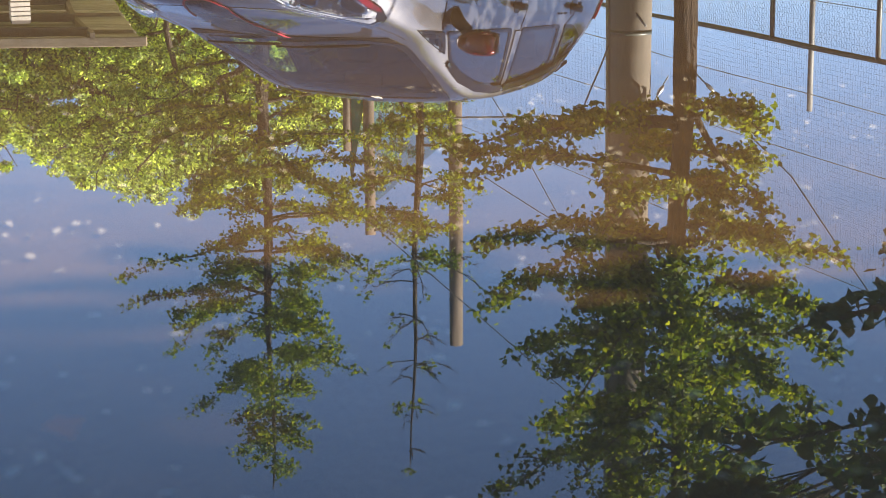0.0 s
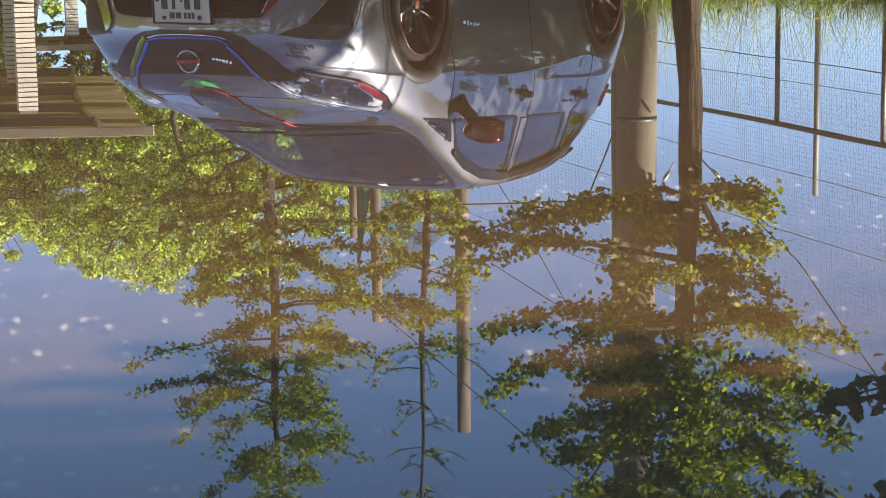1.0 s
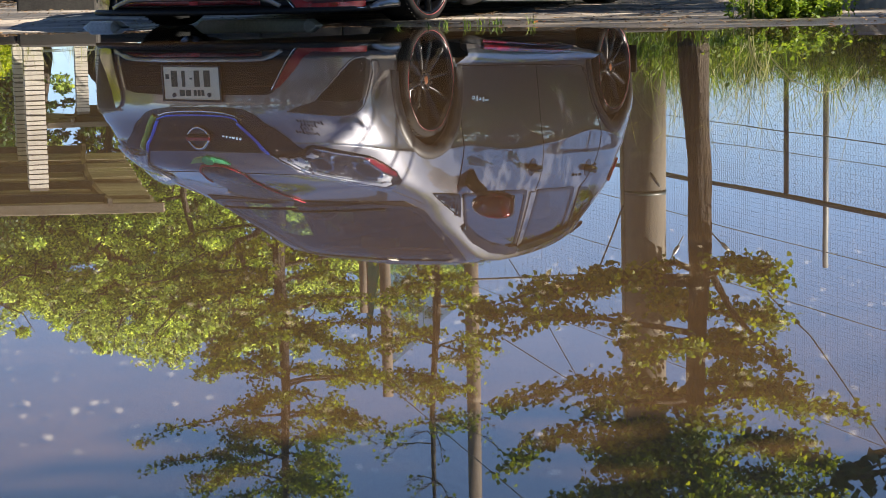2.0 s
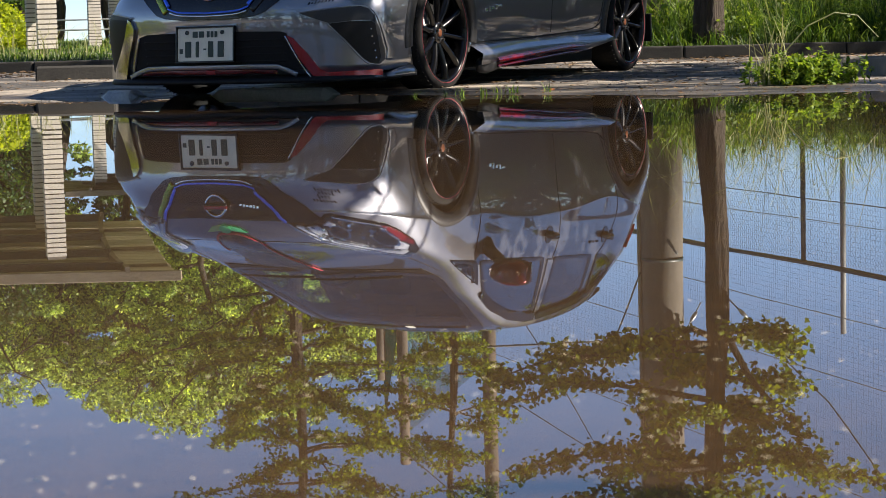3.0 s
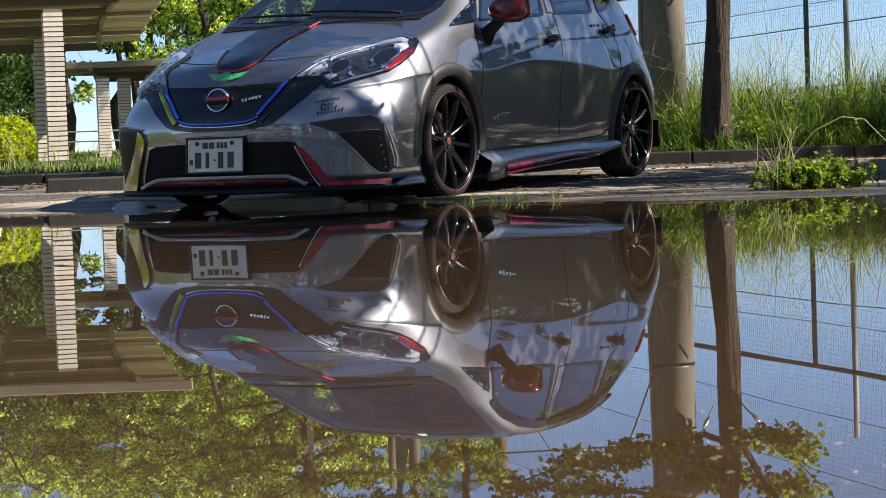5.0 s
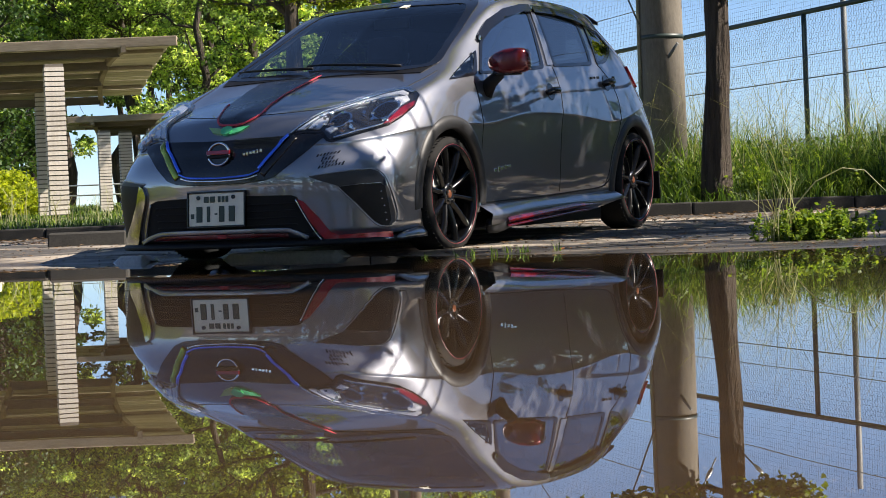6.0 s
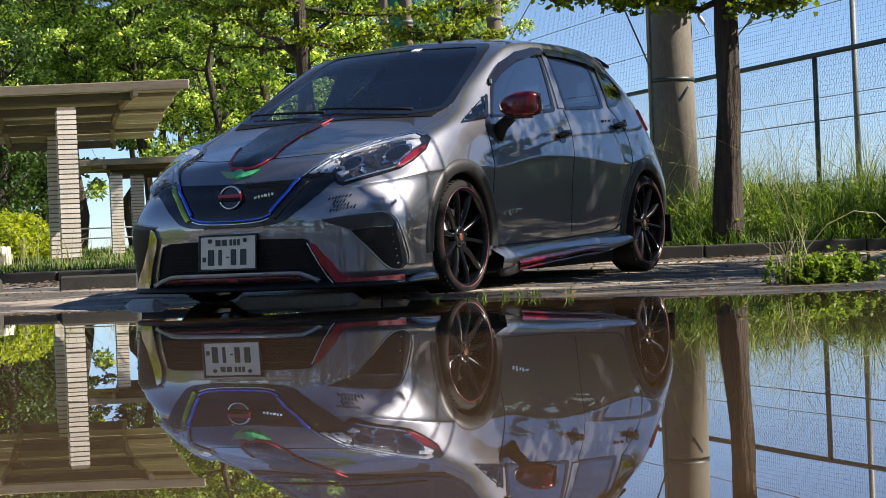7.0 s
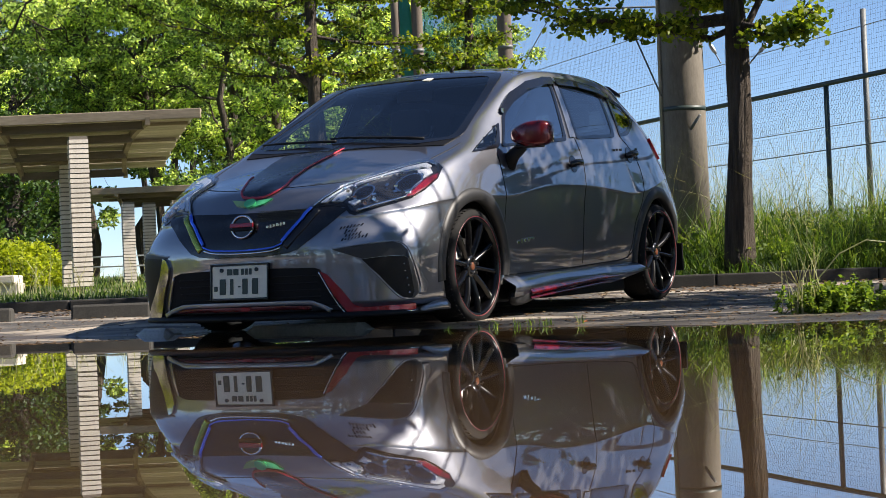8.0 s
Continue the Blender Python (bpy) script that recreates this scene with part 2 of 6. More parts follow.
def quads_mesh(name, corners, material, parent=None, label=""):
    """Many loose polygons in one mesh: corners is (count, k, 3)."""
    n, k, _ = corners.shape
    me = bpy.data.meshes.new(name)
    me.vertices.add(n * k)
    me.vertices.foreach_set("co", corners.reshape(-1).astype(np.float32))
    me.loops.add(n * k)
    me.loops.foreach_set("vertex_index", np.arange(n * k, dtype=np.int32))
    me.polygons.add(n)
    me.polygons.foreach_set("loop_start", np.arange(0, n * k, k, dtype=np.int32))
    me.polygons.foreach_set("loop_total", np.full(n, k, dtype=np.int32))
    me.materials.append(material)
    me.update(calc_edges=True)
    ob = new(name, me)
    if parent:
        ob.parent = parent
    if label:
        ob["label"] = label
    return ob


def leaves(name, centres, size, material, parent, rng, shape="fan", droop=0.0, flat=0.5):
    """Leaves at the given places, each one a small folded fan or lozenge, turned at random."""
    n = len(centres)
    nor = rng.normal(size=(n, 3))
    nor[:, 2] += flat * 2
    nor /= np.linalg.norm(nor, axis=1)[:, None]
    ref = rng.normal(size=(n, 3))
    ref[:, 2] -= droop
    u = ref - (ref * nor).sum(1)[:, None] * nor
    u /= np.linalg.norm(u, axis=1)[:, None]
    v = np.cross(nor, u)
    s = size * rng.uniform(0.65, 1.25, size=n)[:, None]
    if shape == "fan":
        prof = [(0, 0, 0), (0.75, -0.62, 0.06), (1.0, -0.12, -0.05), (1.0, 0.16, -0.05), (0.72, 0.62, 0.08)]
    else:
        prof = [(0, 0, 0), (0.5, -0.3, 0.05), (1.0, 0, -0.06), (0.5, 0.3, 0.05)]
    cor = np.stack([centres + s * (a * u + b * v + c * nor) for a, b, c in prof], axis=1)
    return quads_mesh(name, cor, material, parent)


def wobbly(a, b, steps, amount, rng):
    a, b = Vector(a), Vector(b)
    pts = [a.lerp(b, i / steps) for i in range(steps + 1)]
    for p in pts[1:-1]:
        p += Vector(rng.normal(size=3) * amount)
    return pts


# ---- ground, water, kerbs ----
SHORE_X = [-60, -3.7, -3.3, -2.5, -2.1, -1.7, -1.3, -0.9, -0.5, -0.1, 0.05, 0.45, 0.9, 1.3, 1.7, 2.4, 4.0, 60]
SHORE_Y = [9.0, 9.0, 12.0, 11.75, 11.45, 11.45, 12.1, 11.8, 10.7, 10.0, 9.9, 9.6, 9.0, 8.7, 8.6, 9.0, 9.5, 9.5]
KERB_Y = 15.2


def shore(x):
    return float(np.interp(x, SHORE_X, SHORE_Y)) + 0.05 * noise.noise(Vector((x * 3.1, 0.3, 0))) + 0.025 * noise.noise(Vector((x * 11, 5.3, 0)))


def ground_height(x, y):
    # water lies at z = 0; the hollow is 4 cm deep
    near = -0.8 + 0.25 * noise.noise(Vector((x * 0.7, 9.0, 0)))
    side = 5.0 + 0.5 * noise.noise(Vector((y * 0.6, 2.0, 0)))
    s = max(y - shore(x), near - y, abs(x) - side)
    n = 0.004 * noise.noise(Vector((x * 2.3, y * 2.3, 0))) + 0.002 * noise.noise(Vector((x * 9, y * 9, 1)))
    if s <= 0:
        return max(-0.04, s * 0.06) + n * min(1.0, -s * 4)
    far = max(0.0, y - 9.0)
    dry = 0.014 * min(1.0, max(0.0, (-1.45 - x) / 0.4)) * min(1.0, s / 0.3)
    return dry + min(s, 0.25) * 0.03 + n * min(1, s * 3) + (0.0005 * min(far, 5) + 0.0023 * min(far, 6.2) ** 2 if y > 9.0 else 0.0) * min(1, s)


def ground_sheet():
    xs = [-3000, -600, -150, -60, -25, -12, -8] + [-6 + 0.06 * i for i in range(201)] + [8, 12, 25, 60, 150, 600, 3000]
    ys = [-3000, -600, -150, -40, -12, -5, -3] + [-2 + 0.15 * i for i in range(67)] + [8.0 + 0.04 * i for i in range(90)] + \
         [11.6 + 0.1 * i for i in range(40)] + [15.6, 17, 20, 26, 40, 80, 200, 700, 3000]
    vs = [(x, y, ground_height(x, y)) for y in ys for x in xs]
    w = len(xs)
    fs = [(j * w + i, j * w + i + 1, (j + 1) * w + i + 1, (j + 1) * w + i) for j in range(len(ys) - 1) for i in range(w - 1)]
    return tagged(link_mesh("ground", vs, fs, ASPHALT, None, "", True), "grey asphalt car park with a silty hollow, partly wet", "asphalt ground", kind="structure")


ground_sheet()

bm = bmesh.new()
bmesh.ops.create_grid(bm, x_segments=1, y_segments=1, size=1)
bmesh.ops.transform(bm, matrix=Matrix.LocRotScale((0, 5.4, 0), None, (5.9, 7.0, 1)), verts=bm.verts)
tagged(part("water", bm, WATER), "still shallow brown puddle mirroring car, trees and sky", "puddle", kind="structure")


def lawn_height(x, y):
    d = y - KERB_Y - 0.15
    return 0.17 + 0.0155 * min(d, 18.0) + 0.03 * noise.noise(Vector((x * 0.5, y * 0.5, 3))) * min(1, d)


def lawn():
    xs = [-900, -200, -60, -30] + [-20 + 0.5 * i for i in range(81)] + [30, 60, 200, 900]
    ys = [KERB_Y + 0.15] + [KERB_Y + 0.3 + 0.5 * i for i in range(60)] + [50, 70, 120, 300, 900]
    vs = [(x, y, lawn_height(x, y)) for y in ys for x in xs]
    w = len(xs)
    fs = [(j * w + i, j * w + i + 1, (j + 1) * w + i + 1, (j + 1) * w + i) for j in range(len(ys) - 1) for i in range(w - 1)]
    return tagged(link_mesh("lawn", vs, fs, SOIL, None, "", True), "grassy park ground rising gently behind the kerb", "lawn", kind="structure")


lawn()


def kerb_row():
    row = thing("kerb", pose(0, KERB_Y, 0), "row of weathered grey concrete kerb stones along the lawn", "kerb", kind="structure")
    first = None
    for i in range(40):
        x = -12 + 0.6 * i
        if first is None:
            b = box(bmesh.new(), 0.004, 0.596, 0, 0.15, 0.0, 0.19, 0.012)
            first = part("kerb_stone", b, KERB, row)
            ob = first
        else:
            ob = new("kerb_stone", first.data)
            ob.parent = row
        ob.location = (x, random.uniform(-0.006, 0.006), random.uniform(-0.004, 0.004))
    return row


kerb_row()

# ---- poles, nets and fence ----
def pole(name, x, y, z0, z1, r0, r1, material, label, category, lean=0.0):
    ob = thing(name, pose(x, y, z0), label, category)
    h = z1 - z0
    part("shaft", tube(bmesh.new(), [(lean * h * i / 6, 0, h * i / 6) for i in range(7)], [r0 + (r1 - r0) * i / 6 for i in range(7)], 20), material, ob, "", True)
    return ob


net_pole = pole("concrete_pole", 1.755, 16.5, 0.15, 9.5, 0.178, 0.135, CONCRETE, "thick round concrete net pole in tall grass", "utility pole")
for z in (1.35, 3.2, 5.0):
    part("band", tube(bmesh.new(), [(0, 0, z), (0, 0, z + 0.035)], 0.178 - 0.0047 * z + 0.004, 20), FENCE_GREEN, net_pole, "steel strap", True)
part("cable_duct", tube(bmesh.new(), [(-0.19, -0.02, 0.1), (-0.15, -0.02, 8.0)], 0.016, 8), STEEL, net_pole, "thin grey cable pipe", True)
part("step_peg", tube(bmesh.new(), [(0.02, -0.15, 1.18), (0.1, -0.24, 1.3)], 0.012, 6), WIRE, net_pole, "dark steel step peg", True)

for x, z1, r in ((0.745, 9.2, 0.135), (-0.785, 7.15, 0.105), (-1.165, 5.65, 0.085)):
    p = pole("net_pole", x, 36.0, 0.4, z1, r, r * 0.9, POLE_WOOD, "tall brown round pole holding the green windbreak", "net pole")
    tagged(p, group="windbreak poles")
    part("clamp", tube(bmesh.new(), [(0, 0, 4.0 - 0.2), (0, 0, 4.06 - 0.2)], r * 1.05, 12), WIRE, p, "steel clamp", True)


def windbreak():
    ob = thing("windbreak_sheet", pose(0, 36.05, 0), "green plastic windbreak sheet stretched between poles", "windbreak")
    bm = bmesh.new()
    rows = []
    for j in range(13):
        z = 0.6 + 5.8 * j / 12
        x1 = -0.83 if z < 4.6 else -0.83 - 0.3 * (z - 4.6) / 1.8
        rows.append([bm.verts.new((-1.13 + (x1 + 1.13) * i / 6, 0.02 * math.sin(i * 2 + j), z)) for i in range(7)])
    for a, b in zip(rows, rows[1:]):
        for i in range(6):
            bm.faces.new((a[i], a[i + 1], b[i + 1], b[i]))
    bmesh.ops.solidify(bm, geom=bm.faces, thickness=0.004)
    part("sheet", bm, GREEN_SHEET, ob, "", True)
    cloth = bmesh.new()
    rows = []
    for j in range(21):
        z = 0.6 + 6.0 * j / 20
        right = min(0.7, -0.72 + max(0.0, 6.6 - z) / 1.2 * 1.42)
        rows.append([cloth.verts.new((-0.72 + (right + 0.72) * i / 8, 0.025 * math.sin(i * 1.7 + j * 0.8), z)) for i in range(9)])
    for a, b in zip(rows, rows[1:]):
        for i in range(8):
            cloth.faces.new((a[i], a[i + 1], b[i + 1], b[i]))
    part("netting", cloth, SHADE_CLOTH, ob, "sea-green see-through shade netting", True)
    lines = [[(-0.72 + 0.2 * i, -0.03, 0.6), (-0.72 + 0.2 * i, -0.03, 6.5 - 0.17 * i)] for i in range(8)]
    strands("hem", lines, 0.008, GREEN_SHEET, ob, "darker seams of the netting")
    return ob


windbreak()

FA, FB = Vector((0.3, 30.1, 0)), Vector((5.6, 14.2, 0))  # fence line


def on_fence(s, z, off=0.0):
    d = (FB - FA).normalized()
    return FA + d * s + Vector((d.y, -d.x, 0)) * -off + Vector((0, 0, z))


def fence():
    ob = thing("chain_link_fence", pose(0, 0, 0), "dark green chain-link fence with steel posts behind tall grass", "fence")
    length = (FB - FA).length
    s = 10.33 - 2.0 * 5
    while s < length:
        part("post", tube(bmesh.new(), [on_fence(s, 0.2), on_fence(s, 1.99)], 0.026, 10), FENCE_GREEN, ob, "", True)
        s += 2.0
    part("top_rail", tube(bmesh.new(), [on_fence(0, 2.0), on_fence(length, 2.0)], 0.026, 8), FENCE_GREEN, ob, "", True)
    part("tension_wire", tube(bmesh.new(), [on_fence(0, 1.35, 0.02), on_fence(length, 1.35, 0.02)], 0.006, 6), WIRE, ob)
    part("tension_wire", tube(bmesh.new(), [on_fence(0, 0.75, 0.02), on_fence(length, 0.75, 0.02)], 0.006, 6), WIRE, ob)
    lines = []
    step, z0, z1 = 0.062, 0.2, 1.98
    k = -z1
    while k < length:
        for sgn in (0, 1):
            a, b = max(k, 0), min(k + (z1 - z0), length)
            if b - a > 0.05:
                za, zb = z0 + (a - k), z0 + (b - k)
                if sgn:
                    za, zb = z1 + z0 - za, z1 + z0 - zb
                lines.append([on_fence(a, za), on_fence(b, zb)])
        k += step
    strands("mesh", lines, 0.0022, STEEL, ob, "galvanised diamond wire mesh")
    return ob


fence()


def ball_net():
    """The high net behind the fence, hung on thin posts and cables."""
    ob = thing("ball_net", pose(0, 0, 0), "tall fine-meshed ball-stop net on steel posts", "net")
    length = (FB - FA).length
    off = 0.35
    for s in (9.6 - 9.0, 9.6 + 0.9):
        part("post", tube(bmesh.new(), [on_fence(s, 0.2, off), on_fence(s, 2.72, off)], 0.03, 10), WIRE, ob, "galvanised post", True)
    lines = []
    z = 0.4
    top = 4.3
    while z < top:
        lines.append([on_fence(0, z, off + 0.05), on_fence(length, z + 0.0, off + 0.05)])
        z += 0.048
    s = 0.0
    while s < length:
        lines.append([on_fence(s, 0.4, off + 0.05), on_fence(s, top, off + 0.05)])
        s += 0.048
    strands("net_mesh", lines, 0.0017, NET, ob, "grey knotted netting")
    for z0, z1 in ((2.45, 2.62), (3.1, 3.2), (4.3, 4.3), (1.65, 1.6)):
        part("cable", tube(bmesh.new(), [on_fence(0, z0, off), on_fence(length, z1, off)], 0.0045, 6), STEEL, ob)
    return ob


ball_net()


def stay(points, r=0.007):
    ob = thing("stay_cable", pose(0, 0, 0), "thin dark steel stay wire", "cable", "stay wires")
    part("wire", tube(bmesh.new(), points, r, 6), WIRE, ob)
    return ob


stay([(2.3, 16.6, 1.86), (2.73, 16.6, 2.35), (3.11, 16.6, 2.74), (3.79, 16.6, 3.73)])
stay([(1.92, 16.45, 2.14), (2.06, 16.45, 1.87)], 0.005)
stay([(1.57, 16.4, 1.62), (1.36, 16.4, 2.15), (1.2, 16.4, 2.56)])
stay([(0.62, 25.0, 2.62), (1.1, 25.0, 3.4), (1.95, 25.0, 4.96)])
stay([(0.5, 25.0, 3.45), (2.45, 25.0, 3.43)], 0.013)
stay([(0.9, 25.0, 4.2), (2.2, 25.0, 5.06)])
stay([(-0.55, 25.0, 4.75), (0.46, 25.0, 5.66), (2.3, 25.0, 7.3)])
for x, z in ((2.42, 1.99), (2.0, 1.99)):
    ob = thing("turnbuckle", pose(x, 16.6 if x > 2.1 else 16.45, z, 0, 42 if x > 2.1 else -31, 0), "small steel turnbuckle in the stay wire", "turnbuckle", "turnbuckles")
    part("body", tube(bmesh.new(), [(0, 0, -0.05), (0, 0, -0.02), (0, 0, 0.02), (0, 0, 0.05)], [0.009, 0.017, 0.017, 0.009], 8), STEEL, ob, "", True)


# ---- shelters ----
def brick_pillar(parent, x, y, z0, z1, w, first):
    """A pillar of pale bricks, courses proud of the joints."""
    core = part("pillar", box(bmesh.new(), -w / 2 + 0.008, w / 2 - 0.008, -w / 2 + 0.008, w / 2 - 0.008, z0, z1), MORTAR, parent, "pale brick pillar with recessed joints")
    core.matrix_basis = pose(x, y, 0, 0, 0, 16)
    h = 0.072
    n = int((z1 - z0) / h)
    for i in range(n):
        if first[0] is None:
            b = box(bmesh.new(), -w / 2, w / 2, -w / 2, w / 2, 0.009, h - 0.009)
            br = part("brick", b, WHITE_BRICK, core)
            first[0] = br.data
        else:
            br = new("brick", first[0])
            br.parent = core
        br.location = (random.uniform(-0.003, 0.003), random.uniform(-0.003, 0.003), z0 + i * h)
    return core


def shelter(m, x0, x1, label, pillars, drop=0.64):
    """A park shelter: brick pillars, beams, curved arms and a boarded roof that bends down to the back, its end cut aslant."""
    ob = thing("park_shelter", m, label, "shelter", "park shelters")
    first = [None]
    for x, y in pillars:
        brick_pillar(ob, x, y, 0.0, 2.2, 0.28, first)

    def prof(u):
        return 0.0 + 2.6 * u, 2.53 - drop * u ** 1.5

    # unseen slab, added to bounce light up to the roof boards
    part("paving", box(bmesh.new(), x0, x1 + 0.6, -0.3, 3.6, -0.2, -0.08, 0.01), PALE_SLAB, ob, "unseen pale slab added to bounce light onto the roof")
    cut = 0.96  # how far the end wanders back from front to rear
    part("front_beam", box(bmesh.new(), x0, x1, -0.07, 0.0, 2.40, 2.545, 0.012), TIMBER, ob, "weathered timber fascia")
    left, right = (lambda u: -1.08 - 0.21 * u), (lambda u: 1.14 - 0.8 * (1 - (1 - u) ** 1.5))
    for u in (0.1, 0.38, 0.66, 0.94):
        y, z = prof(u)
        part("beam", box(bmesh.new(), left(u), right(u), y - 0.05, y + 0.05, z - 0.22, z - 0.1, 0.008), DARK_TIMBER, ob, "dark cross beam")
    for u in (0.25, 0.55, 0.85):
        y, z = prof(u)
        part("batten", box(bmesh.new(), x0, x1 - cut * u - 0.05, y - 0.025, y + 0.025, z - 0.085, z - 0.035, 0.006), TIMBER, ob, "thin timber batten")
    count = 22
    half = 2.6 / count / 2 - 0.002
    meshes = []
    for k in range(3):
        b = box(bmesh.new(), x0, x1, -half, half, -0.014, 0.014, 0.003)
        for v in b.verts:
            if v.co.x > 0:
                v.co.x -= cut / 2.6 * v.co.y + 0.012 * (k - 1)
        meshes.append(b)
    made = {}
    for i in range(count):
        u = (i + 0.5) / count
        y, z = prof(u)
        y2, z2 = prof(u + 0.02)
        k = i % 3
        if k not in made:
            b = part("roof_board", meshes[k], PALE_TIMBER, ob)
            made[k] = b.data
        else:
            b = new("roof_board", made[k])
            b.parent = ob
        b.matrix_basis = Matrix.LocRotScale((-cut * u, y, z - 0.02 + random.uniform(-0.004, 0.004)), Euler((math.atan2(z2 - z, y2 - y), 0, 0)), (1, 1, 1))
    for side in (left, right):
        bm = bmesh.new()
        rows = []
        for i in range(13):
            u = -0.03 + 1.03 * i / 12
            w = max(u, 0.0)
            x, y, z = side(w), 2.6 * u, 2.385 - 0.62 * w ** 1.7
            rows.append([bm.verts.new((x + dx, y, z + dz)) for dx, dz in ((-0.035, -0.055), (0.035, -0.055), (0.035, 0.055), (-0.035, 0.055))])
        for p, q in zip(rows, rows[1:]):
            for j in range(4):
                bm.faces.new((p[j], p[(j + 1) % 4], q[(j + 1) % 4], q[j]))
        bm.faces.new(rows[0][::-1])
        bm.faces.new(rows[-1])
        bmesh.ops.recalc_face_normals(bm, faces=bm.faces)
        part("arm", bm, TIMBER, ob, "curved laminated roof arm")
    return ob


# both shelters are scaled and placed to fit the camera's view and the reflection
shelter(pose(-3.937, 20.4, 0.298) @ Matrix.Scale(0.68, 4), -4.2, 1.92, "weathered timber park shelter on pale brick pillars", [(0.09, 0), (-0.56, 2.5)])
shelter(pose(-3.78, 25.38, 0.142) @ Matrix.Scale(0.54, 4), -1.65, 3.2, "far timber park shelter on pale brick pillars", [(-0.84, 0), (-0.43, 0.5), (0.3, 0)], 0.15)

# ---- trees ----
def ginkgo(x, y, z0, height, r0, first_limb, reach, leaf_size, count, seed, label, material=GINKGO, lean=0.0, sparse=1.0, top_bare=0.0, forks=(), lopsided=0.0):
    """A young ginkgo: straight tapering trunk, tiers of rising limbs, fan leaves on short spurs along them."""
    rng = np.random.default_rng(seed)
    ob = thing("ginkgo_tree", pose(x, y, z0), label, "tree", "ginkgo trees")
    n = 14
    trunk = [Vector((lean * height * i / n + 0.012 * height * 0.25 * math.sin(i * 1.3 + seed), 0.02 * math.sin(i * 0.9 + seed * 2), height * i / n)) for i in range(n + 1)]
    radii = [max(0.006, r0 * (1 - 0.93 * (i / n) ** 0.9)) * (1.25 if i == 0 else 1.0) for i in range(n + 1)]

    def at(h):
        f = min(max(h / height * n, 0), n - 1e-6)
        i = int(f)
        return trunk[i].lerp(trunk[i + 1], f - i), radii[i] + (radii[i + 1] - radii[i]) * (f - i)

    fine = [at(height * i / 70) for i in range(71)]
    bole = tube(bmesh.new(), [p for p, _ in fine], [r for _, r in fine], 40)
    for v in bole.verts:
        # long bark ridges
        axis = at(v.co.z)[0]
        d = v.co - axis
        d.z = 0
        if d.length > 0.01:
            w = d.normalized()
            ridge = abs(noise.noise(Vector((w.x * 5, w.y * 5, v.co.z * 0.9 + seed)))) - 0.2
            v.co += w * ridge * 0.035 * min(1, d.length / 0.08)
    part("trunk", bole, BARK, ob, "furrowed grey-brown trunk", True)
    limbs = bmesh.new()
    spots = []
    for z, tip, r in forks:
        base = at(z)[0]
        pts = wobbly(base, tip, 5, 0.025, np.random.default_rng(seed + 7))
        tube(limbs, pts, [r * (1 - 0.5 * i / 5) for i in range(6)], 8, False)
        spots += [pts[-1].lerp(pts[-2], k / 14) for k in range(14)]
    h = first_limb
    ang = rng.uniform(0, 6.28)
    while h < height * 0.97:
        # one tier: a loose whorl of nearly level limbs, then a clear stretch of trunk
        f = (h - first_limb) / (height - first_limb)
        length = reach * (0.72 + 0.5 * math.sin(min(1, f * 1.7) * math.pi * 0.75)) * (1 - f ** 2.2 * 0.85) * rng.uniform(0.8, 1.15)
        for k in range(rng.integers(6, 9)):
            ang += 2.399 + rng.normal() * 0.3
            short = k % 3 == 2
            base, r = at(h + (rng.uniform(0.12, 0.32) if short else rng.uniform(-0.06, 0.06)))
            rise = rng.uniform(0.0, 0.2) + 0.25 * f
            tip = base + Vector((math.cos(ang), math.sin(ang), rise)) * length * rng.uniform(0.6, 1.1) * (1 - lopsided * math.cos(ang) * (1 - f)) * (0.55 if short else 1.0)
            pts = wobbly(base, tip, 6, length * 0.02, rng)
            for i, p in enumerate(pts):
                p.z -= 0.1 * length * math.sin(math.pi * i / 6)
            rr = min(r * 0.36, 0.018 + 0.008 * length)
            tube(limbs, pts, [max(0.004, rr * (1 - 0.85 * i / 6)) for i in range(7)], 6, False)
            twigs = [pts]
            for j in range(int(3 + length * 3)):
                s = rng.uniform(0.25, 0.95)
                i = int(s * 6)
                p = pts[i].lerp(pts[min(i + 1, 6)], s * 6 - i)
                q = p + Vector((math.cos(ang + rng.normal() * 0.9), math.sin(ang + rng.normal() * 0.9), rng.uniform(-0.1, 0.22))) * length * rng.uniform(0.15, 0.4) * (1.15 - s)
                tw = wobbly(p, q, 3, 0.01, rng)
                tube(limbs, tw, [0.007, 0.006, 0.005, 0.003], 5, False)
                twigs.append(tw)
            for tw in twigs:
                big = tw is pts
                ln = (tw[-1] - tw[0]).length
                for _ in range(max(2, int(ln * (16 if big else 26)))):
                    s = rng.uniform(0.2 if big else 0.0, 1.0)
                    i = min(int(s * (len(tw) - 1)), len(tw) - 2)
                    spots.append(tw[i].lerp(tw[i + 1], s * (len(tw) - 1) - i))
        h += rng.uniform(0.34, 0.56) * height / 8.4 * sparse
    tagged(part("branchwork", limbs, BARK, ob, "", True), kind="stuff")
    spots = np.array([tuple(s) for s in spots])
    if top_bare:
        spots = spots[(spots[:, 2] < height * (1 - top_bare)) | (rng.uniform(size=len(spots)) < 0.06)]
    idx = rng.integers(0, len(spots), size=count)
    pts = spots[idx] + rng.normal(size=(count, 3)) * np.array([0.06, 0.06, 0.035])
    leaves("crown", pts, leaf_size, material, ob, rng, "fan", 0.4, 0.35)
    return ob


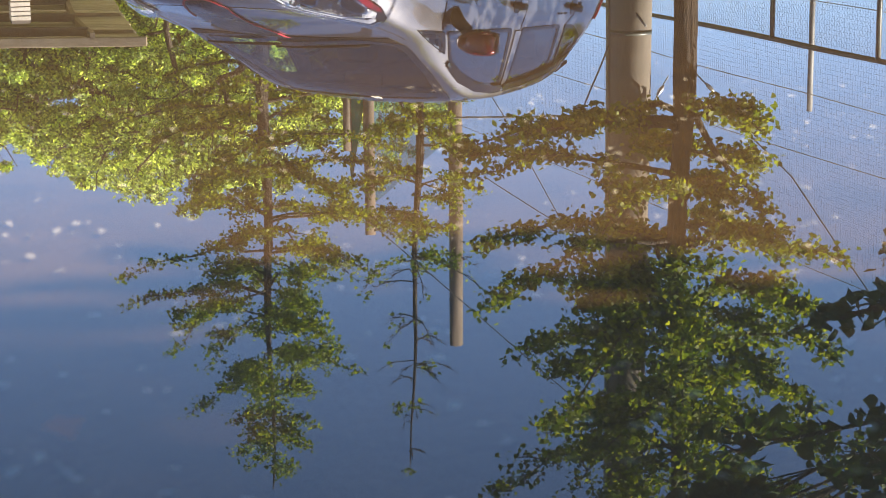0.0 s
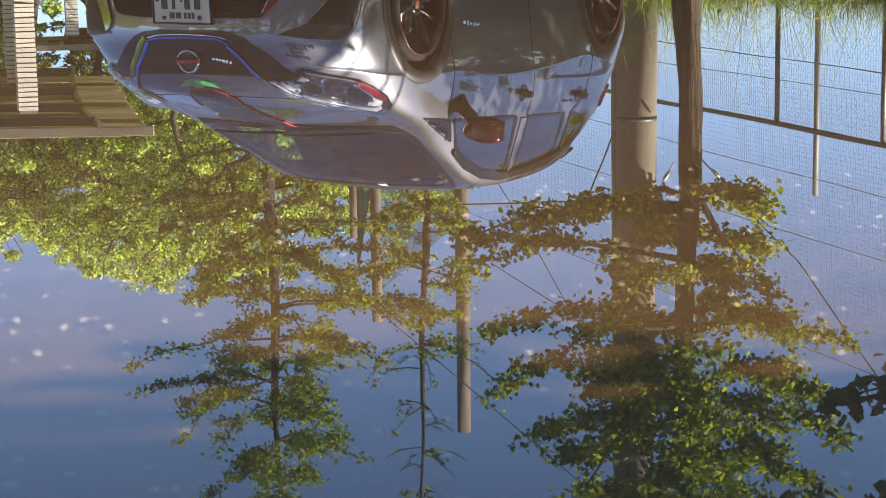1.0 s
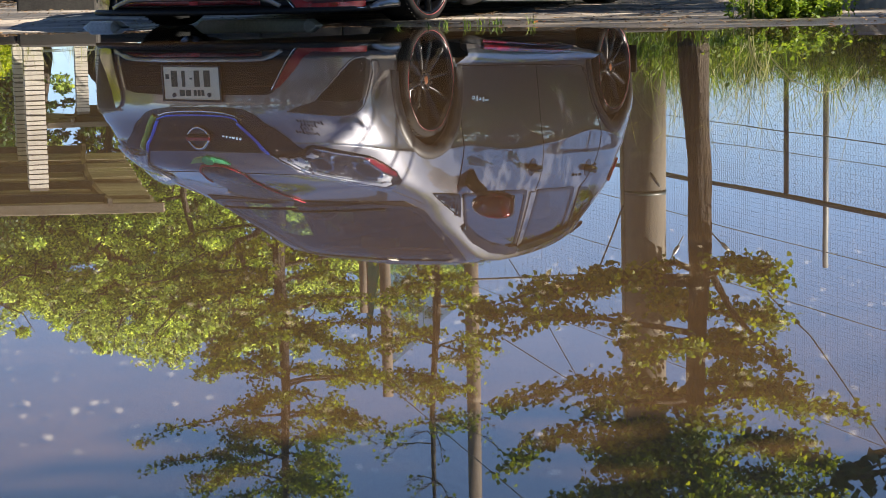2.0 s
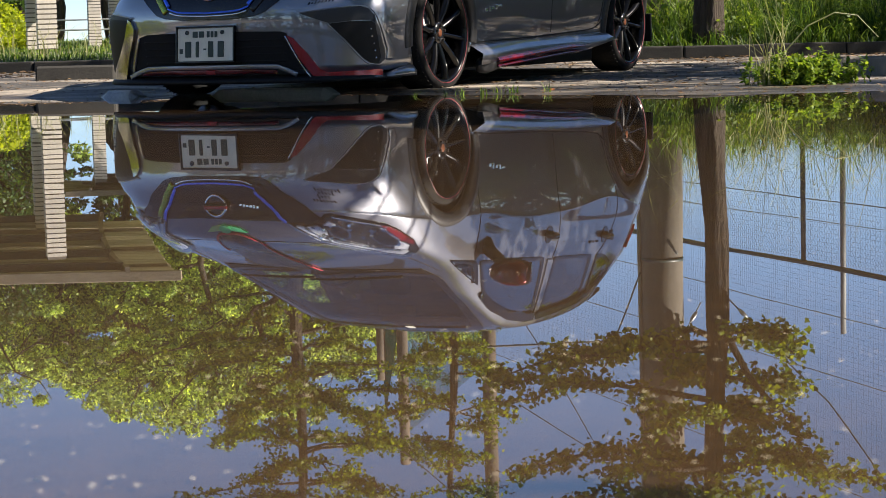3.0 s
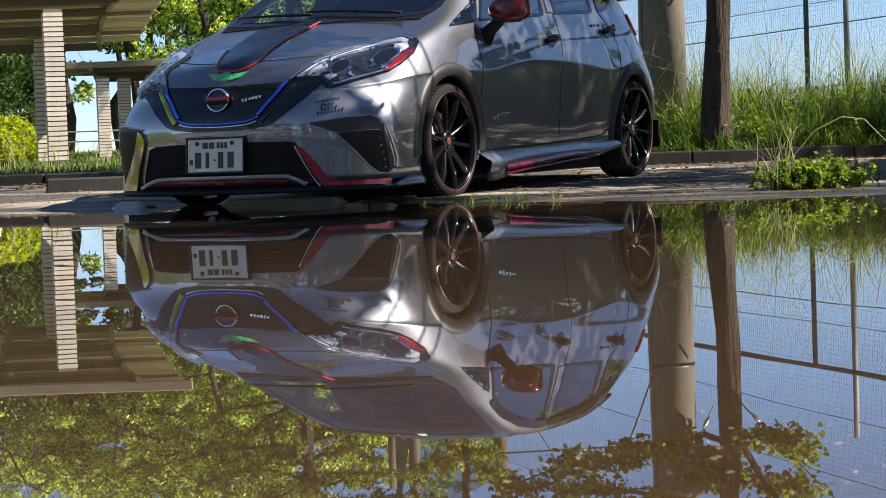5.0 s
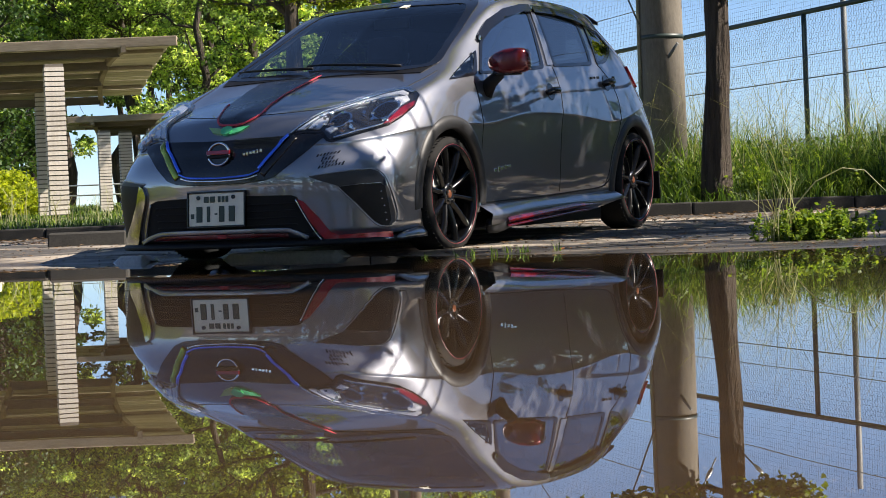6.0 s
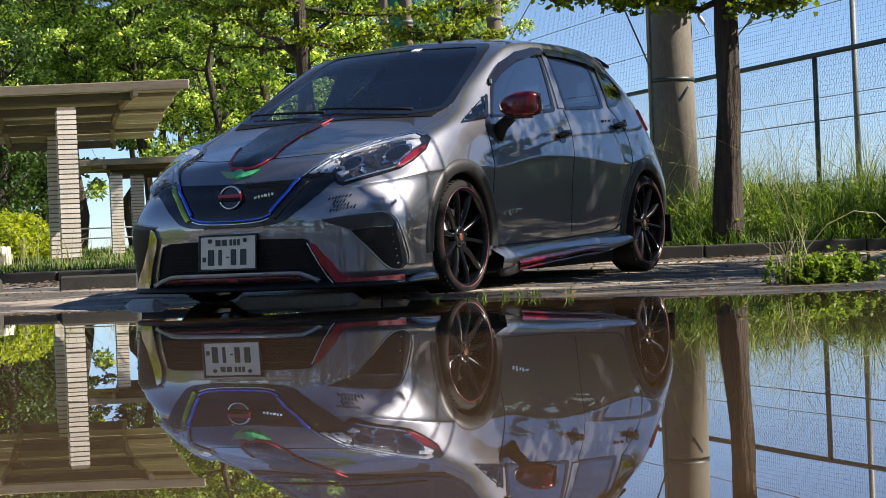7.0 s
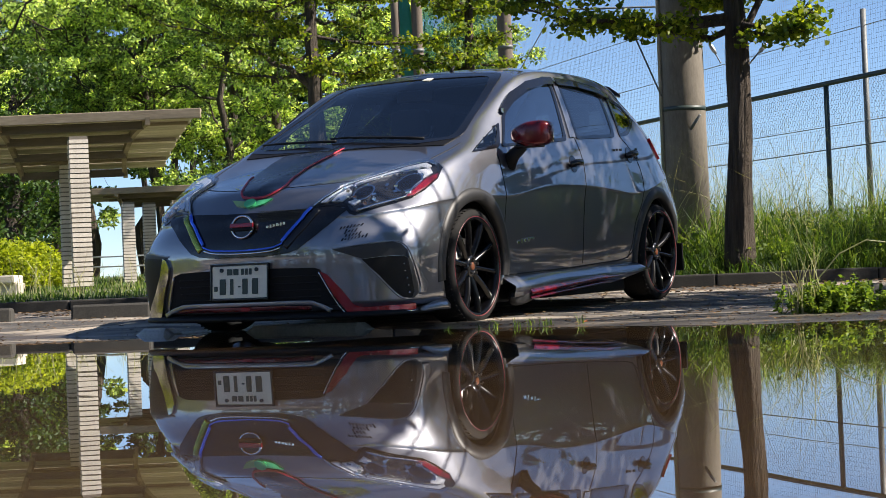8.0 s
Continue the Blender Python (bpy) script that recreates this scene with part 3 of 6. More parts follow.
ginkgo(2.06, 15.6, 0.2, 8.6, 0.1, 1.9, 1.9, 0.042, 56000, 11, "ginkgo with layered green crown beside the concrete pole", forks=((1.72, (0.62, -0.15, 2.62), 0.03),), lopsided=0.4)
ginkgo(-1.9, 26.0, 0.3, 8.25, 0.125, 2.6, 1.95, 0.042, 33000, 23, "slender ginkgo with sparse tiered crown on the lawn", forks=((2.42, (-0.82, -0.1, 2.95), 0.05), (2.5, (0.44, 0.05, 3.0), 0.042)))
ginkgo(0.18, 27.0, 0.3, 8.3, 0.09, 2.2, 1.1, 0.046, 8500, 31, "thin young ginkgo with a bare leader", sparse=1.5, top_bare=0.35, lean=-0.03)
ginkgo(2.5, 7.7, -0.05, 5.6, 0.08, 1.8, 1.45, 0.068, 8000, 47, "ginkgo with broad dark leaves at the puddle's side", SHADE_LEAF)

# unseen trees added right of the bay to dapple ground, doors and grass
shade_tree = ginkgo(4.65, 12.05, 0.05, 5.4, 0.11, 1.9, 1.8, 0.085, 5000, 53, "ginkgo added out of view to shade the parking bay", SHADE_LEAF, sparse=1.7)
for x, y, turn in ((8.0, 9.0, 130), (8.3, 15.2, 40), (9.3, 17.3, 220), (7.6, 13.0, 300)):
    copy_thing(shade_tree, pose(x, y, 0.05, 0, 0, turn))
copy_thing(shade_tree, pose(3.75, 11.5, 0.03, 0, 0, 310) @ Matrix.Scale(0.68, 4))


def bay_tree(x, y, boughs, seed):
    """An unseen ginkgo added at the edge of the parking bay to shade the car: a straight trunk and a few boughs, each
    ending in a thick leafy clump.
    """
    rng = np.random.default_rng(seed)
    ob = thing("ginkgo_tree", pose(x, y, 0.02), "unseen ginkgo added so that its leafy boughs shade the car", "tree", "ginkgo trees")
    trunk = wobbly((0, 0, -0.05), (0.1, 0.05, 5.4), 8, 0.02, rng)
    part("trunk", tube(bmesh.new(), trunk, [0.11 * (1 - 0.85 * i / 8) for i in range(9)], 12), BARK, ob, "furrowed grey-brown trunk", True)
    limbs = bmesh.new()
    spots = []
    for tx, ty, tz, r in boughs:
        tip = Vector((tx - x, ty - y, tz))
        base = Vector((0, 0, max(1.2, tz - 0.55 * math.hypot(tip.x, tip.y))))
        pts = wobbly(base, tip, 6, 0.04, rng)
        tube(limbs, pts, [0.022 * (1 - 0.8 * i / 6) for i in range(7)], 6, False)
        for k in range(int(90 * r)):
            d = Vector(rng.normal(size=3)).normalized() * r * rng.uniform(0.2, 1.0)
            d.z *= 0.6
            tube(limbs, [tip.lerp(pts[3], rng.uniform(0, 0.5)), tip + d], [0.006, 0.003], 4, False)
            spots += [tuple(tip + d * q + Vector(rng.normal(size=3) * 0.05)) for q in rng.uniform(0.35, 1.1, 26)]
    tagged(part("branchwork", limbs, BARK, ob, "", True), kind="stuff")
    leaves("crown", np.array(spots), 0.075, SHADE_LEAF, ob, rng, "fan", 0.4, 0.6)
    return ob


# boughs set so their shade falls on bonnet, bumper and front door
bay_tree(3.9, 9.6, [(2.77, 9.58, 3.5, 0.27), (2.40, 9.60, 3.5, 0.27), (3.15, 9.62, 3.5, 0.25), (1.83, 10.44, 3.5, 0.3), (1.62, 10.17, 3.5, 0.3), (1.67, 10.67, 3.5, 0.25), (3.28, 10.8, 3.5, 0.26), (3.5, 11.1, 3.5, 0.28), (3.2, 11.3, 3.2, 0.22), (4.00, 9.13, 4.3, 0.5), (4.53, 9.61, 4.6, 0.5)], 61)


def wood_tree(x, y, z0, height, spread, seed, count, leaf_size=0.13, low=1, foliage=WOOD_LEAF):
    """A broad park tree: forked trunk, limbs, and leaf clumps gathered round the limb ends, with gaps."""
    rng = np.random.default_rng(seed)
    ob = thing("park_tree", pose(x, y, z0), "leafy broadleaf tree, in the park wood or added unseen around it", "tree", "park wood")
    bm = bmesh.new()
    girth = 0.13 * rng.uniform(0.85, 1.15)
    top = Vector((rng.normal() * 0.2, rng.normal() * 0.2, height * 0.8))
    tr = wobbly((0, 0, -0.1), top, 7, 0.09, rng)
    part("trunk", tube(bmesh.new(), tr, [girth * (1 - 0.8 * i / 7) for i in range(8)], 9), BARK, ob, "", True)
    clumps = []
    for k in range(int(rng.integers(16, 24))):
        i = int(rng.integers(low, 7))
        a = rng.uniform(0, 6.283)
        r = spread * rng.uniform(0.35, 1.0)
        up = rng.uniform(0.1, 0.75) * height * 0.3
        tip = tr[i] + Vector((math.cos(a) * r, math.sin(a) * r, up))
        tip.z = min(tip.z, height * rng.uniform(0.85, 1.0))
        lb = wobbly(tr[i], tip, 5, 0.07, rng)
        tube(bm, lb, [0.032 * (1 - 0.8 * j / 5) for j in range(6)], 6, False)
        for j in range(6):
            s = rng.uniform(0.35, 1.05)
            c = Vector(lb[0]).lerp(tip, s) + Vector(rng.normal(size=3) * 0.32)
            clumps.append((*c, rng.uniform(0.15, 0.36)))
            tube(bm, wobbly(lb[3], c, 2, 0.04, rng), [0.009, 0.007, 0.004], 4, False)
    tagged(part("branchwork", bm, BARK, ob, "", True), kind="stuff")
    clumps = np.array(clumps)
    idx = rng.integers(0, len(clumps), size=count)
    d = rng.normal(size=(count, 3))
    d /= np.linalg.norm(d, axis=1)[:, None]
    pts = clumps[idx, :3] + d * clumps[idx, 3:4] * rng.uniform(0.2, 1.0, size=(count, 1)) ** 0.6 * np.array([1, 1, 0.6])
    leaves("crown", pts, leaf_size, foliage, ob, rng, "lozenge", 0.2, 0.5)
    return ob


for i, (x, y, h, s) in enumerate([(-9.6, 37, 6.6, 1.9), (-8.9, 40, 6.9, 1.9), (-4.9, 39, 7.6, 1.7), (-4.6, 42, 8.1, 2.0), (-3.5, 37.5, 7.1, 1.7), (-2.2, 43, 8.1, 1.9),
                                  (-11, 43, 7.6, 2.3), (-1.8, 49, 9.0, 2.2), (-11.5, 50, 8.3, 2.4), (-5.0, 52, 9.4, 2.4), (-1.0, 46, 7.8, 1.8), (0.35, 44, 7.6, 1.2), (-0.1, 41, 6.6, 1.2),
                                  (-6.4, 40.5, 7.7, 1.7), (-7.7, 41.5, 7.5, 1.7)]):
    # the rear row wears the shade-dark leaf, for dark gaps between clumps
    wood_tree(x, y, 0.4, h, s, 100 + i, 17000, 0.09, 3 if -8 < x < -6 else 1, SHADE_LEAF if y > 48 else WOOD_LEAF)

# unseen trees added round the car park, for the paintwork to mirror
first_tree = [o for o in bpy.data.objects if o.name.startswith("park_tree") and o.parent is None]
for i, (x, y, turn, k) in enumerate([(22, 30, 40, 0.6), (26, 24, 120, 0.65), (28, 17, 200, 0.7), (26, 9, 300, 1.0), (22, 2, 15, 1.1), (14, -5, 77, 1.0), (9, -13, 140, 1.1), (3, -16, 250, 1.0),
                                     (-4, -15, 10, 1.1), (-10, -12, 95, 1.0), (-13, -6, 170, 1.0), (-15, 0, 220, 1.1)]):
    src = first_tree[i % len(first_tree)]
    copy_thing(src, Matrix.LocRotScale((x, y, 0.1), Euler((0, 0, radians(turn))), (k, k, k)))
# more unseen trees, added to shade the near water
for x, y, turn in ((4.1, -1.1, 60), (5.9, -1.6, 190), (2.8, -1.0, 300)):
    copy_thing(first_tree[0], pose(x, y, 0.02, 0, 0, turn))

# rear trees, mostly in the shade-dark leaf for the wood's depth
for i, (x, y) in enumerate(((-10.4, 50.5), (-7.7, 53), (-6.6, 51))):
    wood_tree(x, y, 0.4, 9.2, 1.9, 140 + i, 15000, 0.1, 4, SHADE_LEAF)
wood_tree(-6.9, 46.0, 0.4, 9.0, 2.1, 152, 17000, 0.09, 3)
wood_tree(-9.1, 47.0, 0.4, 8.2, 1.9, 151, 15000, 0.09, 3)

# a belt of low dark-leaved trees beyond the fence, added unseen to darken the doors' reflection
belt = wood_tree(11.5, 27, 0.3, 3.6, 1.5, 190, 9000, 0.12, 0, SHADE_LEAF)
for x, y, turn, k in ((13, 24.5, 70, 1.0), (14.2, 22.3, 160, 0.9), (15.2, 20.2, 250, 1.05), (16.0, 18.0, 20, 0.95), (16.6, 15.8, 110, 1.0), (17, 13.4, 200, 1.1), (17.3, 11.0, 330, 1.0),
                      (6.3, 21.0, 15, 0.55), (7.0, 19.4, 75, 0.5), (7.6, 18.0, 135, 0.55), (8.1, 16.6, 200, 0.5), (8.6, 15.2, 260, 0.52), (9.0, 13.8, 320, 0.5), (9.4, 12.4, 45, 0.52)):
    copy_thing(belt, pose(x, y, 0.2, 0, 0, turn) @ Matrix.Scale(k, 4))
# and another across the car park, added unseen to darken the bumper's reflection
for k, (x, y) in enumerate(((-8.4, -6.2), (-6.2, -7.0), (-4.1, -7.3), (-2.0, -7.6), (0.2, -7.4), (2.3, -7.7), (4.4, -7.2), (6.6, -6.8), (-10.4, -5.0), (-12.2, -3.6), (-13.8, -2.0), (-15.2, -0.2), (-16.4, 1.8))):
    copy_thing(belt, pose(x, y, 0.0, 0, 0, 67 * k) @ Matrix.Scale(0.95 + 0.05 * (k % 3), 4))
# trees in the shade-dark leaf close the wood behind, as its dark depth
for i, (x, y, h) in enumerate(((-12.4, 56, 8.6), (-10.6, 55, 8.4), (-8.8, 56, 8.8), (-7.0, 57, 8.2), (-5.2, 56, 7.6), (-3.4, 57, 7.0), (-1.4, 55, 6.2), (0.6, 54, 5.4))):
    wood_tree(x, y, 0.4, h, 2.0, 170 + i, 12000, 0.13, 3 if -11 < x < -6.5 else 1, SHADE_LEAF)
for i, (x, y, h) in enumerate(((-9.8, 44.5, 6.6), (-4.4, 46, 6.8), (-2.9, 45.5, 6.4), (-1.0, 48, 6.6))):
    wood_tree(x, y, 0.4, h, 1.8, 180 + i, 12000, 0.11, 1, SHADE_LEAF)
# low trees behind the shelter, shade painted in as dark leaves
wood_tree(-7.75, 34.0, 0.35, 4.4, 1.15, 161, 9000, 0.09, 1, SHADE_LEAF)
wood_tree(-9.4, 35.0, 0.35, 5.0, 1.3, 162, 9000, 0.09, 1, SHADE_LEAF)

# ---- car ----
CAR = Matrix.Translation((-0.722, 11.24, 0.0)) @ Matrix.Rotation(radians(-27.05), 4, "Z") @ Matrix.Rotation(radians(1.2), 4, "X")


def paint(name, dark, light, rough, metal, coat=0.6, ior=1.5):
    m, t, p = nodes(name)
    fleck = grain(t, 900.0, 2, 0.5)
    dust = grain(t, 5.0, 5, 0.65)
    col = blend(t, 0.35, ramp(t, dust, [(0.35, dark), (0.7, light)]), ramp(t, fleck, [(0.35, dark), (0.65, light)]))
    t.links.new(col, p.inputs["Base Color"])
    r = add(t, "ShaderNodeMapRange", **{"From Min": 0.35, "From Max": 0.75, "To Min": rough, "To Max": rough + 0.05})
    t.links.new(dust, r.inputs["Value"])
    t.links.new(r.outputs["Result"], p.inputs["Roughness"])
    p.inputs["Metallic"].default_value = metal
    p.inputs["Coat Weight"].default_value = coat
    p.inputs["Coat Roughness"].default_value = 0.015
    p.inputs["Coat IOR"].default_value = ior
    return m


def plain(name, colour, rough, metal=0.0, coat=0.0):
    return paint(name, tuple(c * 0.85 for c in colour), tuple(min(1, c * 1.15) for c in colour), rough, metal, coat)


def glass_material(name, tint, base=0.05):
    m, t, p = nodes(name)
    t.nodes.remove(p)
    gloss = add(t, "ShaderNodeBsdfGlossy", Color=(1, 1, 1, 1), Roughness=0.0)
    clear = add(t, "ShaderNodeBsdfTransparent", Color=(*tint, 1))
    edge = t.nodes.new("ShaderNodeLayerWeight")
    edge.inputs["Blend"].default_value = 0.5
    power = t.nodes.new("ShaderNodeMath")
    power.operation = "POWER"
    power.inputs[1].default_value = 5.2
    t.links.new(edge.outputs["Facing"], power.inputs[0])
    scale = t.nodes.new("ShaderNodeMath")
    scale.operation = "MULTIPLY_ADD"
    scale.inputs[1].default_value = 1 - base
    scale.inputs[2].default_value = base
    t.links.new(power.outputs[0], scale.inputs[0])
    mix = t.nodes.new("ShaderNodeMixShader")
    t.links.new(scale.outputs[0], mix.inputs["Fac"])
    t.links.new(clear.outputs["BSDF"], mix.inputs[1])
    t.links.new(gloss.outputs["BSDF"], mix.inputs[2])
    t.links.new(mix.outputs["Shader"], t.nodes["Material Output"].inputs["Surface"])
    return m


GUNMETAL = paint("gunmetal_paint", (0.15, 0.155, 0.177), (0.172, 0.178, 0.2), 0.42, 0.92, 1.0, 2.4)
RED = paint("red_paint", (0.24, 0.004, 0.012), (0.34, 0.007, 0.018), 0.2, 0.5, 1.0)
DARK_RED = paint("dark_red_paint", (0.09, 0.004, 0.007), (0.13, 0.006, 0.01), 0.2, 0.4)
ARCH_GREY = paint("satin_grey_trim", (0.012, 0.012, 0.013), (0.02, 0.02, 0.021), 0.5, 0.1, 0.05)
GLOSS_BLACK = plain("gloss_black", (0.005, 0.005, 0.006), 0.15, 0.0, 0.2)
SATIN_BLACK = plain("satin_black", (0.007, 0.007, 0.0075), 0.5)
SATIN_BLACK.node_tree.nodes["Principled BSDF"].inputs["Specular IOR Level"].default_value = 0.2
WHEEL_BLACK = plain("wheel_black", (0.0025, 0.0025, 0.003), 0.14)
WHEEL_BLACK.node_tree.nodes["Principled BSDF"].inputs["Specular IOR Level"].default_value = 0.3
RUBBER = surf("tyre_rubber", (0.007, 0.007, 0.007), (0.016, 0.0155, 0.015), 12, 120, 0.85, 0, 0.3, 0.002)
RUBBER.node_tree.nodes["Principled BSDF"].inputs["Specular IOR Level"].default_value = 0.2
CHROME = plain("chrome", (0.75, 0.76, 0.78), 0.08, 1.0)
BLUE_CHROME = plain("blue_trim", (0.05, 0.16, 0.75), 0.2, 0.7, 0.5)
LIME_CHROME = plain("yellow_green_trim", (0.3, 0.36, 0.05), 0.2, 0.8, 0.5)
GREEN_BADGE = plain("green_badge", (0.1, 0.62, 0.25), 0.3, 0.5, 0.4)
GOLD_BADGE = plain("yellow_green_badge", (0.36, 0.55, 0.2), 0.3, 0.5, 0.4)
HOOD_BLACK = plain("black_wrap", (0.011, 0.0125, 0.018), 0.24, 0.0, 0.0)
GROOVE = surf("tread_groove_rubber", (0.004, 0.004, 0.004), (0.008, 0.008, 0.008), 12, 120, 1.0, 0, 0)
DISC_STEEL = surf("worn_disc_steel", (0.03, 0.03, 0.032), (0.07, 0.068, 0.066), 8, 60, 0.4, 0.7, 0.1)
FIN_STEEL = plain("polished_fin", (0.42, 0.43, 0.42), 0.14, 1.0)
MESH_BLACK = plain("mesh_black", (0.0025, 0.0025, 0.003), 0.9)
RED_LINE = plain("red_line_wrap", (0.42, 0.03, 0.05), 0.35)
CAP_ORANGE = plain("cap_orange", (0.12, 0.04, 0.016), 0.4)
RIM_RED = plain("rim_red", (0.16, 0.012, 0.02), 0.4)
PLATE_WHITE = plain("plate_white", (0.68, 0.66, 0.55), 0.4)
PLATE_GREEN = plain("plate_dark_green", (0.015, 0.035, 0.025), 0.4)
GLASS = glass_material("windscreen_glass", (0.76, 0.82, 0.85), 0.07)
DARK_GLASS = glass_material("tinted_glass", (0.06, 0.065, 0.07), 0.22)
LENS = glass_material("lamp_lens", (0.95, 0.96, 0.97), 0.06)
CABIN = surf("cabin_fabric", (0.004, 0.004, 0.005), (0.011, 0.011, 0.013), 10, 80, 0.85)
LAMP_CHROME = plain("lamp_chrome", (0.8, 0.81, 0.84), 0.36, 0.6)
LAMP_BOWL = plain("lamp_bowl", (0.02, 0.021, 0.025), 0.12, 0.2)
SIDE_GLASS = glass_material("side_glass", (0.08, 0.09, 0.1), 0.34)
TAIL_RED = plain("tail_lamp_red", (0.35, 0.01, 0.015), 0.15, 0.0, 0.8)

# feature lines of the half body, from the nose's middle round the side to the tail's middle (x, y, z)
SILL = [(0, -.925, .13), (.30, -.91, .13), (.58, -.835, .13), (.775, -.68, .13), (.82, -.45, .14), (.815, 0, .17), (.82, .45, .20), (.82, 1.0, .22), (.82, 1.6, .23),
        (.82, 2.2, .24), (.80, 2.75, .22), (.74, 3.08, .25), (.45, 3.20, .27), (0, 3.22, .27)]
BUMPER = [(0, -.955, .42), (.30, -.94, .42), (.59, -.855, .42), (.795, -.68, .42), (.838, -.42, .45), (.843, 0, .48), (.838, .45, .45), (.838, 1, .45), (.84, 1.6, .46),
          (.85, 2.2, .48), (.84, 2.75, .5), (.765, 3.12, .52), (.46, 3.26, .54), (0, 3.29, .55)]
CREASE = [(0, -.905, .62), (.28, -.885, .62), (.543, -.806, .608), (.717, -.61, .630), (.825, -.357, .668), (.853, .02, .70), (.85, .45, .70), (.85, 1, .755), (.854, 1.6, .75),
          (.862, 2.2, .71), (.825, 2.70, .78), (.715, 3.02, .84), (.45, 3.2, .86), (0, 3.24, .87)]
BELT = [(0, -.835, .70), (.26, -.81, .705), (.49, -.71, .72), (.655, -.46, .76), (.75, -.21, .832), (.785, .08, .895), (.795, .45, .925), (.80, 1.0, .97), (.80, 1.6, 1.01),
        (.79, 2.2, 1.04), (.745, 2.66, 1.07), (.63, 2.93, 1.06), (.42, 3.1, 1.06), (0, 3.14, 1.06)]
UPPER = [(0, -.79, .738), (.22, -.755, .747), (.42, -.6, .77), (.56, -.37, .812), (.65, -.10, .888), (.685, .19, .983), (.672, .60, 1.16), (.66, 1.07, 1.335), (.655, 1.6, 1.375),
         (.642, 2.2, 1.355), (.60, 2.62, 1.29), (.51, 2.82, 1.24), (.35, 3.0, 1.22), (0, 3.03, 1.22)]
EDGE = [(0, -.745, .764), (.18, -.67, .77), (.34, -.5, .80), (.46, -.26, .85), (.54, .0, .924), (.58, .18, .995), (.565, .62, 1.193), (.555, 1.08, 1.385), (.555, 1.6, 1.432),
        (.545, 2.2, 1.42), (.52, 2.62, 1.37), (.44, 2.82, 1.33), (.3, 2.9, 1.31), (0, 2.93, 1.31)]
INNER = [(0, -.705, .78), (.1, -.6, .80), (.2, -.42, .835), (.26, -.2, .885), (.3, .02, .948), (.32, .155, 1.0), (.32, .6, 1.208), (.3, 1.05, 1.405), (.3, 1.6, 1.475),
         (.29, 2.2, 1.462), (.28, 2.6, 1.41), (.24, 2.78, 1.375), (.15, 2.85, 1.36), (0, 2.87, 1.355)]
SPINE = [(0, -.67, .79), (0, -.56, .818), (0, -.38, .86), (0, -.16, .912), (0, .025, .965), (0, .135, 1.003), (0, .58, 1.213), (0, 1.02, 1.41), (0, 1.6, 1.487),
         (0, 2.2, 1.475), (0, 2.58, 1.43), (0, 2.74, 1.40), (0, 2.8, 1.385), (0, 2.83, 1.378)]


def spline(points, per):
    """Catmull-Rom through points: per steps a span."""
    p = np.array(points, float)
    p = np.vstack([2 * p[0] - p[1], p, 2 * p[-1] - p[-2]])
    out = []
    for i in range(1, len(p) - 2):
        for k in range(per):
            t = k / per
            out.append(0.5 * (2 * p[i] + (p[i + 1] - p[i - 1]) * t + (2 * p[i - 1] - 5 * p[i] + 4 * p[i + 1] - p[i + 2]) * t ** 2
                              + (3 * p[i] - p[i - 1] - 3 * p[i + 1] + p[i + 2]) * t ** 3))
    out.append(p[-2])
    return np.array(out)


FRONT_AXLE, REAR_AXLE, ARCH, HUB_Z = 0.0, 2.6, 0.355, 0.30


def body_grid():
    # a line close under the crease keeps it crisp along the doors
    under = [tuple(a + (b - a) * 0.2 + (0.004 if k == 0 and 4 < i < 11 else 0) for k, (a, b) in enumerate(zip(p, q))) for i, (p, q) in enumerate(zip(CREASE, BUMPER))]
    lines = np.array([spline(c, 12) for c in (SILL, BUMPER, under, CREASE, BELT, UPPER, EDGE, INNER, SPINE)])  # line, station, xyz
    cols = [spline(lines[:, s], 7) for s in range(lines.shape[1])]
    half = np.array(cols)                       # station, row, xyz
    half[0, :, 0] = half[-1, :, 0] = 0
    half[:, -1, 0] = 0
    return half


def shell():
    """The closed upper body as a bmesh, both halves, with no openings yet."""
    g = body_grid()
    n, r, _ = g.shape
    bm = bmesh.new()
    both = []
    for s in (1, -1):
        both.append([[bm.verts.new((g[i, j, 0] * s, g[i, j, 1], g[i, j, 2])) for j in range(r)] for i in range(n)])
    for s, v in enumerate(both):
        for i in range(n - 1):
            for j in range(r - 1):
                q = (v[i][j], v[i + 1][j], v[i + 1][j + 1], v[i][j + 1])
                bm.faces.new(q if s == 0 else q[::-1])
    bmesh.ops.remove_doubles(bm, verts=bm.verts, dist=0.0005)
    bmesh.ops.dissolve_degenerate(bm, dist=0.0004, edges=bm.edges)
    bmesh.ops.recalc_face_normals(bm, faces=bm.faces)
    return bm


from mathutils.bvhtree import BVHTree
SHELL = shell()
SKIN = BVHTree.FromBMesh(SHELL)
WAYS = {"front": (Vector((0, 1, 0)), lambda a, b: Vector((a, -3, b))),
        "left": (Vector((-1, 0, 0)), lambda a, b: Vector((3, a, b))),
        "right": (Vector((1, 0, 0)), lambda a, b: Vector((-3, a, b))),
        "top": (Vector((0, 0, -1)), lambda a, b: Vector((a, b, 4))),
        "rear": (Vector((0, -1, 0)), lambda a, b: Vector((a, 6, b)))}


